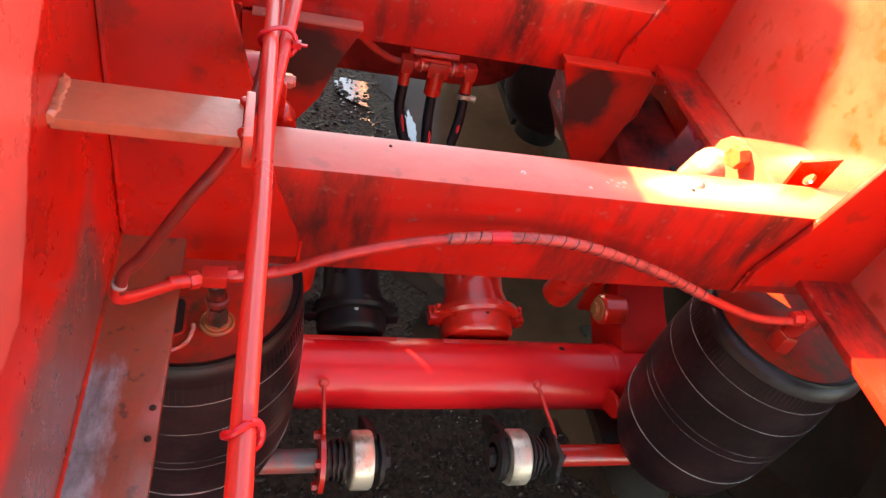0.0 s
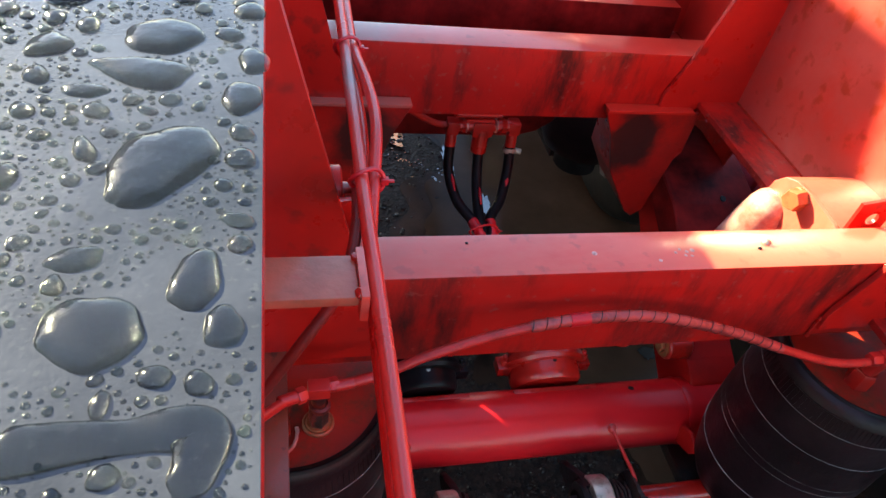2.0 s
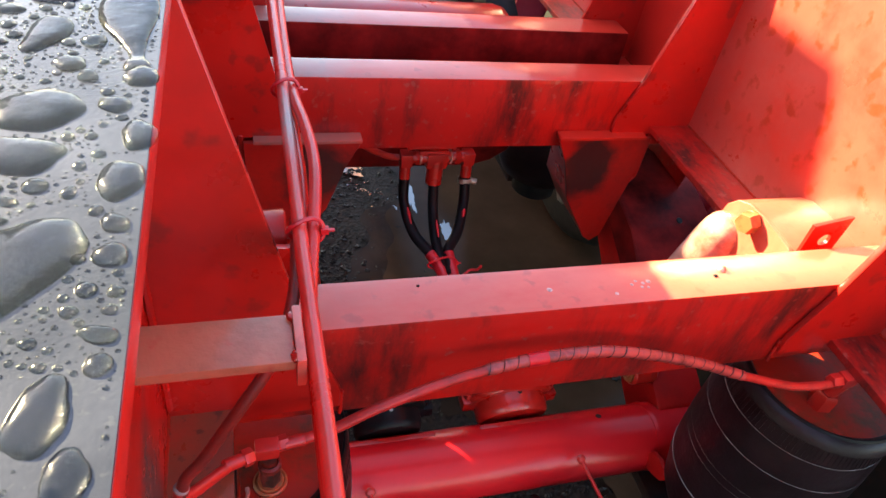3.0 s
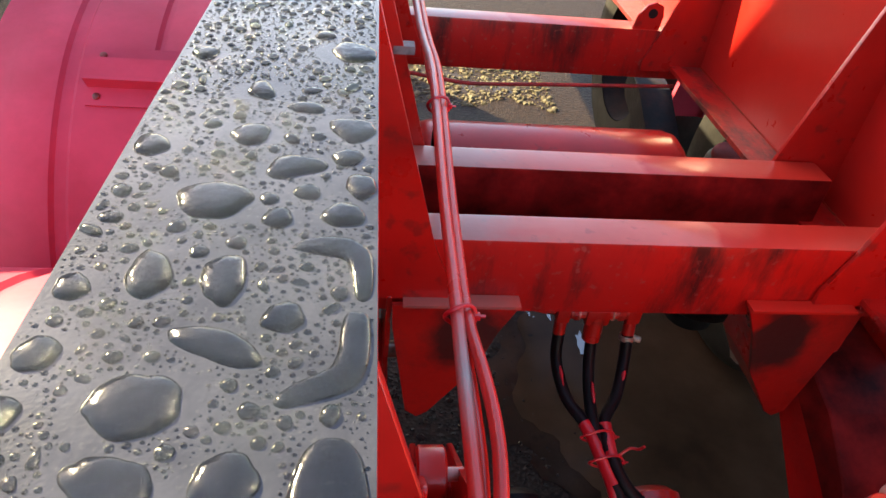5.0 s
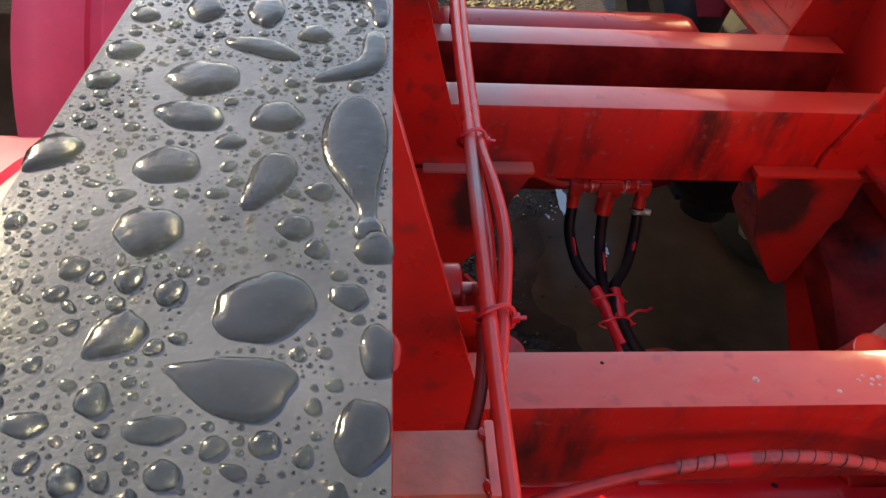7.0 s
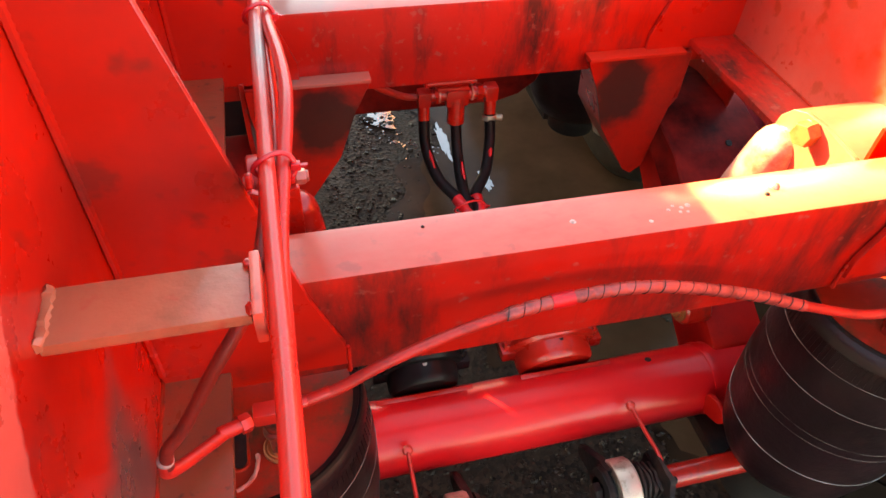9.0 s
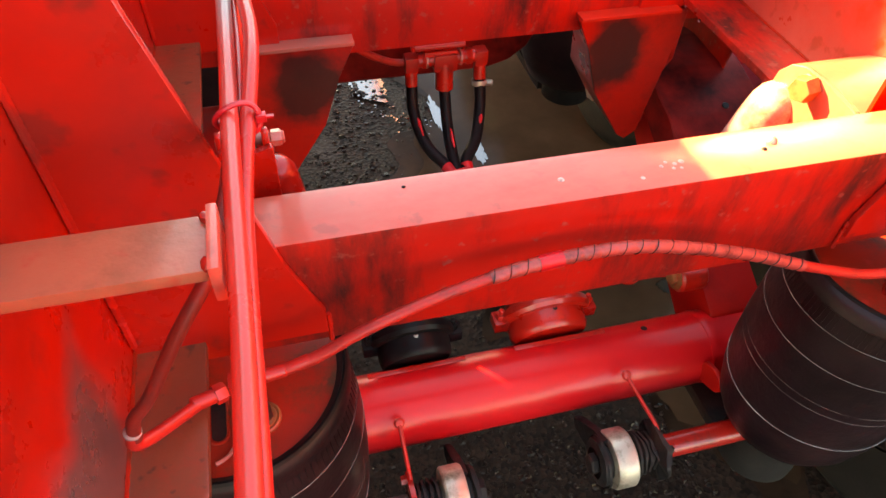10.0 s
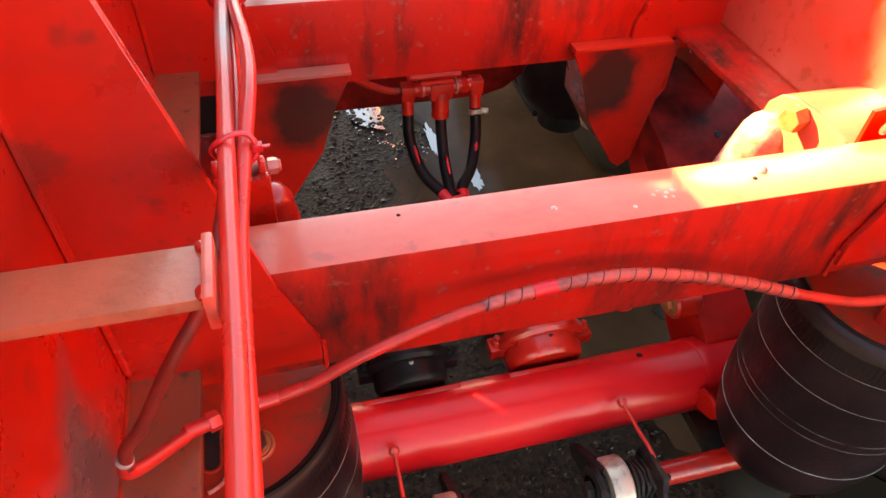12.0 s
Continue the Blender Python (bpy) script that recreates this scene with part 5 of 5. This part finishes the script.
rod(bm, (0.655, 1.47, 0.985), (0.682, 1.47, 0.985), 0.013, 16)
nut(bm, (0.680, 1.47, 0.985), (1, 0, 0), 0.016, 0.018)
part("tank_plug", bm, M_STEEL, tank, "flaking plug")
for x in (0.13, 0.60):
    bm = B()
    box(bm, x - 0.015, x + 0.015, 1.40, 1.41, 0.86, 0.945, 0.001)
    part("tank_foot", bm, M_RED, tank)

# sagging cable at the fourth crossmember
bm = B()
hose(bm, [(0.08, 1.90, 0.975), (0.16, 1.92, 0.955), (0.26, 1.925, 0.942), (0.45, 1.925, 0.950), (0.66, 1.925, 0.958), (0.80, 1.925, 0.965)], 0.005, 10)
tagged(link("cable", bm, M_HOSE), "dull red cable sagging under the crossmember", "cable")
bm = B()
box(bm, 0.028, 0.062, 1.30, 1.325, 1.262, 1.276, 0.002)
tagged(link("pipe_clip", bm, M_SEAM), "pale plastic pipe clip", "clip")

# ---- neighbouring truck: real wheels, unseen body added to cast shade ----
truck = thing("parked_truck", (-3.4, 3.0, 0), "parked truck beside the trailer, its unseen body added to cast shade", "truck")
M_TRUCK = mat("dull_grey_truck_paint", (0.25, 0.25, 0.24), 0.5)
for x0, x1 in ((-1.87, -1.85), (-4.38, -4.36)):
    bm = B()
    # Outline is cut to place shadow edges; the notch passes a sun streak.
    plate(bm, [(2.35, 1.05), (2.35, 2.06), (2.50, 2.08), (2.52, 2.48), (2.912, 2.52), (2.916, 2.12), (2.985, 2.12), (2.99, 2.60), (3.32, 2.80), (3.48, 3.10), (3.52, 3.215), (3.56, 3.28), (3.76, 3.26), (3.78, 3.52), (4.38, 3.52), (4.50, 3.24), (4.66, 3.02), (4.72, 2.78), (6.20, 2.70), (6.20, 1.05)], "x", x0, x1, 0.01)
    side = part("side_wall", bm, M_TRUCK, truck)
    for y in (3.8, 4.3, 5.0, 5.6, 6.1):
        bm = B()
        box(bm, x1 + 0.001 if x1 > -2 else x0 - 0.06, x1 + 0.06 if x1 > -2 else x0 - 0.001, y - 0.05, y + 0.05, 1.06, 3.05 if y < 4.5 else 2.1, 0.008)
        part("side_rib", bm, M_TRUCK, side)
bm = B()
box(bm, -4.35, -1.88, 2.42, 6.18, 1.02, 1.10, 0.01)
part("load_floor", bm, M_TRUCK, truck)
bm = B()
box(bm, -4.35, -1.88, 6.10, 6.18, 1.11, 2.15, 0.01)
part("front_wall", bm, M_TRUCK, truck)
bm = B()
box(bm, -3.9, -3.0, 2.6, 9.0, 0.65, 1.015, 0.01)
part("truck_frame", bm, M_OILY, truck)
for y in (3.15, 6.6):
    for x0, x1 in ((-2.48, -2.15), (-4.68, -4.35)):
        bm = B()
        lathe(bm, [(0.29, 0), (0.36, -0.008), (0.46, 0.0), (0.49, 0.02), (0.50, 0.05), (0.50, 0.28), (0.49, 0.31), (0.46, 0.33), (0.36, 0.338), (0.29, 0.33)], (x0, y, 0.5), (1, 0, 0), 64)
        w = part("wheel", bm, M_TYRE, truck)
        bm = B()
        for e in (0.325, 0.005):
            s = -1 if e > 0.1 else 1
            lathe(bm, [(0.288, e), (0.275, e + s * 0.02), (0.24, e + s * 0.09), (0.15, e + s * 0.10), (0.12, e + s * 0.05), (0, e + s * 0.05)], (x0, y, 0.5), (1, 0, 0), 48)
        part("rim", bm, M_STEEL, w, "dirty steel rim")
        for k in range(8):
            a = 2 * math.pi * k / 8
            bm = B()
            nut(bm, (x0 + 0.225, y + 0.19 * math.cos(a), 0.5 + 0.19 * math.sin(a)), (1, 0, 0), 0.018, 0.03)
            part("wheel_nut", bm, M_STEEL, w)
        for k in range(8):
            a = 2 * math.pi * (k + 0.5) / 8
            bm = B()
            lathe(bm, [(0.026, 0), (0.022, 0.004), (0, 0.004)], (x0 + 0.262, y + 0.225 * math.cos(a), 0.5 + 0.225 * math.sin(a)), (1, 0, 0), 14)
            part("hand_hole", bm, M_OILY, w)

# ---- puddle ----
rng = random.Random(5)


def blob(cx, cy, rx, ry, z, n=300, rough=0.18):
    bm = B()
    vs = []
    for i in range(n):
        a = 2 * math.pi * i / n
        k = 1 + rough * noise.noise(Vector((3 * math.cos(a), 3 * math.sin(a), cx * 7))) + 0.5 * rough * noise.noise(Vector((9 * math.cos(a), 9 * math.sin(a), cy * 5))) + 0.16 * rough * noise.noise(Vector((34 * math.cos(a), 34 * math.sin(a), cy * 3)))
        vs.append(bm.verts.new((cx + rx * k * math.cos(a), cy + ry * k * math.sin(a), z)))
    bm.faces.new(vs)
    return bm


for cx, cy, rx, ry in ((1.42, 1.95, 0.86, 1.45), (-1.75, 2.6, 0.75, 1.1)):
    tagged(link("puddle", blob(cx, cy, rx, ry, 0.004), M_PUDDLE), "muddy brown puddle on the yard ground", "puddle", kind="structure")

tagged(link("mud", blob(1.42, 1.95, 0.94, 1.53, 0.002, 300, 0.30), M_MUD), "dark wet mud round the puddle", "mud", kind="structure")

wet_rng = random.Random(8)
bm = B()
shore = ((0.368, 2.400), (0.405, 2.440), (0.500, 2.425), (0.502, 2.310), (0.493, 2.250), (0.462, 2.262), (0.440, 2.282), (0.405, 2.300), (0.375, 2.335))
edge = []
for (xa, ya), (xb, yb) in zip(shore, shore[1:] + shore[:1]):
    for k in range(9):
        wob = 0.007 * wet_rng.uniform(-1, 1)
        edge.append(bm.verts.new((xa + (xb - xa) * k / 9 + wob, ya + (yb - ya) * k / 9 + 1.3 * wob * wet_rng.uniform(-1, 1), 0.0098)))
bm.faces.new(edge)
# Glints along the margin, added as tiny glossy flecks.
for k in range(52):
    u, r, ph = wet_rng.random(), wet_rng.uniform(0.0015, 0.0045) * (1.6 if k < 6 else 1), wet_rng.uniform(0, 6)
    cx, cy = 0.38 + 0.24 * u + wet_rng.gauss(0, 0.02), 2.29 - 0.24 * u + wet_rng.gauss(0, 0.035)
    bm.faces.new([bm.verts.new((cx + r * (1 + 0.3 * math.sin(3 * q + ph)) * math.cos(q), cy + 0.8 * r * (1 + 0.3 * math.sin(2 * q + ph)) * math.sin(q), 0.0100 + 0.00004 * k)) for q in (2 * math.pi * i / 14 for i in range(14))])
tagged(link("puddle", bm, M_CLEAR), "clear shallow water between stones, cut to the sky's white reflection", "puddle", kind="structure")
# Slivers of mirrored sky, laid over the muddy puddle as separate patches.
for cx, cy, rx, ry in ((0.660, 2.150, 0.017, 0.112), (0.757, 1.892, 0.019, 0.066), (1.126, 1.172, 0.026, 0.026)):
    tagged(link("puddle", blob(cx, cy, rx, ry, 0.0075, 90, 0.42), M_CLEAR), "sky reflection on the puddle, laid on as a glossy sliver", "puddle", kind="structure")

bm = B()
for k in range(46):
    u, v_ = wet_rng.random(), wet_rng.random() ** 1.7
    cx, cy = 0.370 + 0.13 * u, 2.335 - 0.085 * u + 0.15 * v_
    r = wet_rng.uniform(0.003, 0.009) * (1.2 - 0.6 * v_)
    st = bmesh.ops.create_icosphere(bm, subdivisions=1, radius=r)["verts"]
    sx, sy = wet_rng.uniform(0.8, 1.7), wet_rng.uniform(0.8, 1.6)
    for p in st:
        p.co = Vector((cx + p.co.x * sx * wet_rng.uniform(0.75, 1.2), cy + p.co.y * sy * wet_rng.uniform(0.75, 1.2), 0.0095 + p.co.z * 0.8))
tagged(link("stones", bm, M_STONE), "small dark wet stones standing out of the shallow water", "stones", kind="stuff")

# loose wet stones
stone_rng = np.random.default_rng(11)
g = (1 + 5 ** 0.5) / 2
ico = np.array([(-1, g, 0), (1, g, 0), (-1, -g, 0), (1, -g, 0), (0, -1, g), (0, 1, g), (0, -1, -g), (0, 1, -g), (g, 0, -1), (g, 0, 1), (-g, 0, -1), (-g, 0, 1)]) / 1.9
tri = np.array([(0, 11, 5), (0, 5, 1), (0, 1, 7), (0, 7, 10), (0, 10, 11), (1, 5, 9), (5, 11, 4), (11, 10, 2), (10, 7, 6), (7, 1, 8), (3, 9, 4), (3, 4, 2), (3, 2, 6), (3, 6, 8), (3, 8, 9), (4, 9, 5), (2, 4, 11), (6, 2, 10), (8, 6, 7), (9, 8, 1)])
N = 9000
at = np.column_stack([stone_rng.uniform(-0.25, 0.95, N), stone_rng.uniform(0.2, 2.7, N), np.zeros(N)])
far = np.column_stack([stone_rng.uniform(0.2, 1.3, 5000), stone_rng.uniform(3.3, 4.8, 5000), np.zeros(5000)])
thin = np.clip((0.66 + 0.06 * np.sin(at[:, 1] * 9) - at[:, 0]) / 0.34, 0, 1)
at = at[(stone_rng.random(N) < 0.85 * thin) | (at[:, 1] < 0.95)]
N = len(at)
size = 0.0025 + 0.009 * stone_rng.random((N, 1, 1)) ** 3
v = ico[None] * size * stone_rng.uniform(0.75, 1.25, (N, 12, 3)) * stone_rng.uniform(0.7, 1.3, (N, 1, 3)) * np.array((1, 1, 0.6)) + at[:, None]
f = (tri[None] + 12 * np.arange(N)[:, None, None]).reshape(-1, 3)
me = bpy.data.meshes.new("gravel")
me.from_pydata(v.reshape(-1, 3).tolist(), [], f.tolist())
me.materials.append(M_STONE)
tagged(new("gravel", me), "loose wet dark brown gravel on the yard ground", "gravel", kind="stuff")

# Kept only inside the sun patch; the wedge left bare is its shadow.
far = far[(far[:, 0] < 1.055) & (far[:, 1] > 3.72 + 0.13 * np.clip(1 - np.abs(far[:, 0] - 0.79) / 0.2, 0, 1))]
M = len(far)
size = 0.003 + 0.024 * stone_rng.random((M, 1, 1)) ** 5
v = ico[None] * size * stone_rng.uniform(0.75, 1.25, (M, 12, 3)) * stone_rng.uniform(0.7, 1.3, (M, 1, 3)) * np.array((1, 1, 0.5)) + far[:, None]
f = (tri[None] + 12 * np.arange(M)[:, None, None]).reshape(-1, 3)
me = bpy.data.meshes.new("sandy_gravel")
me.from_pydata(v.reshape(-1, 3).tolist(), [], f.tolist())
me.materials.append(M_SAND)
tagged(new("sandy_gravel", me), "pale sandy gravel with the sun patch put in its tone and edges", "gravel", kind="stuff")

# ---- rain drops on the rail ----
def dome(bm, cx, cy, ax, ay, w, k, bend, h, seg, rings, z0=TOP, p=3.0):
    """A drop lying on the flange: long half-axis (ax, ay), half-width w, fatter at one end by k, bent by bend."""
    a = Vector((ax, ay))
    la = a.length
    n = Vector((-ay, ax)) / max(la, 1e-6)
    prev = None
    ph = rng.random() * 6
    for s in rings:
        z = z0 - 0.0002 + h * (1 - s ** p) ** 0.55 if s < 1 else z0 - 0.0002
        if s == 0:
            top = bm.verts.new((cx + bend * la * n.x * 0.8, cy + bend * la * n.y * 0.8, z))
            for i in range(seg):
                bm.faces.new((prev[i], prev[(i + 1) % seg], top))
            break
        ring = []
        for i in range(seg):
            t = 2 * math.pi * i / seg
            u, v = s * math.cos(t), s * math.sin(t)
            wob = 1 + 0.055 * math.sin(2 * t + ph) + 0.055 * math.sin(3 * t + ph * 2) + 0.035 * math.sin(5 * t + ph * 3) + 0.015 * math.sin(9 * t + ph * 5)
            q = a * u * wob + n * (v * w * (1 + k * u) * wob + bend * la * 2 * (0.4 - u * u))
            ring.append(bm.verts.new((cx + q.x, cy + q.y, z)))
        if prev:
            for i in range(seg):
                bm.faces.new((prev[i], prev[(i + 1) % seg], ring[(i + 1) % seg], ring[i]))
        prev = ring


DROPS_A = [(-42, 149, 11.5, 5, 12.1, 0.1, 0),
           (-10, 149, 5.5, 0, 7, 0, 0),
           (-18, 166, 7, -1, 11.3, 0, 0),
           (-50, 175, 7.5, 1, 4.7, 0, 0),
           (-33, 217, 11, 22, 13.4, 0.35, 0),
           (-8, 258, 2.5, 11, 7.2, 0, 0),
           (-62, 260, 8, -0.5, 4.4, 0.2, 0),
           (-94, 262, 6, 0, 4, 0, 0),
           (-45, 274, 18, -5.5, 9.3, 0.45, 0),
           (-4, 285, 6.5, 0, 9.5, 0, 0)]
DROPS_B = [(-80, 291, 7, 7, 7.1, 0.2, 0),
           (-40, 302, 14.5, 3, 14.4, 0.2, 0),
           (-14, 306, 6, -0.5, 5.5, 0, 0),
           (-6, 328, 6.5, -1, 8.3, 0, 0),
           (-82, 336, 11.5, 0.5, 11.6, 0, 0),
           (-34, 338, 6.5, 0.5, 6, 0.2, 0),
           (-96, 354, 5, 0.5, 3.6, 0, 0),
           (-63, 356, 4, 0.5, 3.5, 0, 0),
           (-84, 372, 11.5, 1, 11.2, 0, 0),
           (-128, 379, 6.5, 11, 8.8, 0.2, 0)]
DROPS_C = [(-64, 388, 6.5, 0.5, 5, 0, 0),
           (-84, 406, 13.5, -5.5, 9.7, 0.3, 0),
           (-48, 406, 11.5, 1, 10, 0, 0),
           (-126, 432, 5.5, 4.5, 7.6, 0.2, 0),
           (-84, 436, 16, 3.5, 14, 0.2, 0),
           (-124, 459, 6.5, 5, 8.8, 0.3, 0),
           (-62, 464, 17.5, -8.5, 7.6, 0.1, 0.1),
           (-38, 480, 9, 1.5, 8, 0, 0),
           (-124, 496, 6, 3, 8.9, 0.2, 0)]
DROPS_D = [(-65, 502, -1, 15.5, 9.9, 0.3, 0),
           (-96, 506, -1, 15.5, 9.1, -0.3, 0),
           (-48, 548, 7.5, 0.5, 7.5, 0, 0),
           (-17, 552, 10, 1.5, 9.9, 0, 0),
           (-80, 562, 17, -6, 15.5, 0, 0),
           (-9, 578, 8, 0, 11.5, 0, 0),
           (-44, 594, 15.5, 7, 9.4, 0, 0.15),
           (-122, 612, 8.5, 2.5, 11.7, 0, 0),
           (-72, 628, 11, 0, 11.5, 0, 0),
           (-18, 754, 16, 4, 17.8, 0.1, 0)]
DROPS_E = [(-118, 738, 9, 0, 9, 0.1, 0),
           (-74, 685, 8, 3, 12, 0.3, 0),
           (-44, 664, 11, -1, 7, 0.1, 0),
           (-16, 639, 12, -7, 13, 0.3, 0),
           (-40, 783, 7.5, 0, 7, 0, 0),
           (-95, 639, 5, 0, 6, 0, 0),
           (-43, 688, 6.5, 1, 4.5, 0, 0),
           (-36, 571, 6.5, 0, 7, 0.1, 0),
           (-54, 564, 5, 0, 5, 0, 0),
           (-17, 606, 8.5, 1, 8, 0, 0),
           (-79, 521, 4.5, 0, 4.5, 0, 0),
           (-64, 528, 4.5, 0, 5, 0.1, 0),
           (-123, 545, 5.5, 0, 5, 0, 0)]
taken = []
for row in DROPS_A + DROPS_B + DROPS_C + DROPS_D + DROPS_E:
    cx, cy, ax, ay, w, k, bend = [v / 1000 if i < 5 else v for i, v in enumerate(row)]
    la = math.hypot(ax, ay)
    if cx - 0.4 * w < -0.134:
        continue
    small = min(la, w)
    bm = B()
    dome(bm, cx, cy, ax, ay, w, k, bend, min(0.0034, 0.42 * small), 44, (1, 0.99, 0.975, 0.955, 0.925, 0.88, 0.82, 0.74, 0.64, 0.5, 0.3, 0), TOP, 2.7 if small < 0.009 else 3.3)
    ob = link("rain_drop", bm, M_WATER, sharp=170)
    tagged(ob, "large clear rain drop on the dark rail top", "water drop", "rain drops on the rail")
    for i in (-0.66, 0, 0.66):
        taken.append((cx + ax * i, cy + ay * i, max(w, 0.5 * la) * 1.02 if abs(i) < 0.1 else w * 0.9))



def worm(bm, rows, tall=0.0027):
    """A long drop: centre line and half-widths in millimetres."""
    line = curve_points([Vector((x / 1000, y / 1000, w / 1000)) for x, y, w in rows], 6)
    prev = None
    across = [math.cos(math.pi * i / 16) for i in range(17)]
    for i, c in enumerate(line):
        d = line[min(i + 1, len(line) - 1)] - line[max(i - 1, 0)]
        n = Vector((-d.y, d.x)).normalized()
        w = max(c.z, 0.0004)
        h = min(tall, 0.42 * w)
        ring = [bm.verts.new((c.x + n.x * u * w, c.y + n.y * u * w, TOP - 0.0002 + h * (1 - abs(u) ** 3.6) ** 0.55)) for u in across]
        if prev:
            for a in range(16):
                bm.faces.new((prev[a], prev[a + 1], ring[a + 1], ring[a]))
        else:
            bm.faces.new(ring)
        prev = ring
    bm.faces.new(prev[::-1])


for rows, words in (([(-39, 525, 0.6), (-36, 526, 3), (-31, 527, 5), (-24, 527, 6.4), (-16, 526, 7.2), (-9.5, 520, 6.6), (-7, 509, 5), (-6.5, 497, 4), (-6.5, 492, 2.6), (-6.5, 490, 0.6)], "hooked rain drop along the dark rail edge"),
                    ([(-8.5, 484, 0.8), (-8.7, 481.5, 4.6), (-9, 474, 6.1), (-9.4, 461, 6.3), (-12, 451, 6.7), (-17, 446.5, 6.2), (-24, 443, 5.6), (-30, 440, 4.6), (-34.2, 437.6, 3.2), (-36.6, 436.6, 0.9)], "hooked rain drop along the dark rail edge"),
                    ([(-15.5, 422, 0.8), (-15.5, 420, 6), (-15.5, 413, 10.5), (-15.5, 397, 13.3), (-15, 379, 12), (-12.5, 364, 7.6), (-10, 352, 4.2), (-9, 344, 3.2), (-8.5, 338, 5.4), (-8.5, 333, 4.6), (-8.5, 331, 0.8)], "long pear-shaped rain drop with a thin tail"),
                    ([(-42.5, 381, 0.6), (-43, 379, 4.5), (-44, 373, 8), (-45.5, 364, 8.2), (-49, 355, 5.4), (-51, 349, 3.6), (-52, 346.5, 0.6)], "bean-shaped rain drop on the dark rail"),
                    ([(-59, 118, 0.6), (-57.5, 118, 3.5), (-53, 117, 6.4), (-41, 118, 5.6), (-29, 118.5, 4.6), (-20, 119.5, 6), (-13.5, 117.5, 7), (-14, 110, 5.6), (-16, 105, 4.6), (-17.5, 102, 0.7)], "long branching rain drop on the dark rail")):
    bm = B()
    worm(bm, rows)
    bmesh.ops.remove_doubles(bm, verts=bm.verts[:], dist=0.00005)
    tagged(link("rain_drop", bm, M_WATER, sharp=170), words, "water drop", "rain drops on the rail")
    for x, y, w in rows:
        taken.append((x / 1000, y / 1000, w / 1000))

cells = {}


def free(x, y, r):
    for px, py, pr in taken:
        if (x - px) ** 2 + (y - py) ** 2 < (r + pr + 0.0004) ** 2:
            return False
    gx, gy = int(x // 0.012), int(y // 0.012)
    for i in (-1, 0, 1):
        for j in (-1, 0, 1):
            for px, py, pr in cells.get((gx + i, gy + j), ()):
                if (x - px) ** 2 + (y - py) ** 2 < (r + pr + min(0.0012, 0.5 * r)) ** 2:
                    return False
    return True


bm = B()
for size, tries in (((0.0034, 0.0052), 480), ((0.0019, 0.0034), 3000), ((0.0010, 0.0019), 11000), ((0.0004, 0.0010), 44000)):
    for _ in range(tries):
        r = rng.uniform(*size)
        x, y = rng.uniform(-0.1335 + r, -0.0015 - r), -0.05 + 1.25 * rng.random() ** (1.0 if r > 0.0019 else 1.2)
        if not free(x, y, r):
            continue
        cells.setdefault((int(x // 0.012), int(y // 0.012)), []).append((x, y, r))
        a = rng.uniform(0, 3.14)
        e = rng.uniform(1.0, 1.10) if rng.random() < 0.85 else rng.uniform(1.15, 1.5)
        if r > 0.0019:
            dome(bm, x, y, r * e * math.cos(a), r * e * math.sin(a), r / e, rng.uniform(-0.25, 0.25), 0, r * 0.60, 16, (1, 0.95, 0.84, 0.66, 0.44, 0.22, 0), p=2.2)
        else:
            dome(bm, x, y, r * math.cos(a), r * math.sin(a), r * 0.95, 0, 0, r * 0.72, 8 if r < 0.001 else 11, (1, 0.86, 0.6, 0.3, 0), p=2.0)
tagged(link("small_rain_drops", bm, M_WATER, sharp=170), "fine rain drops beading on the dark rail top", "water drops", kind="stuff")
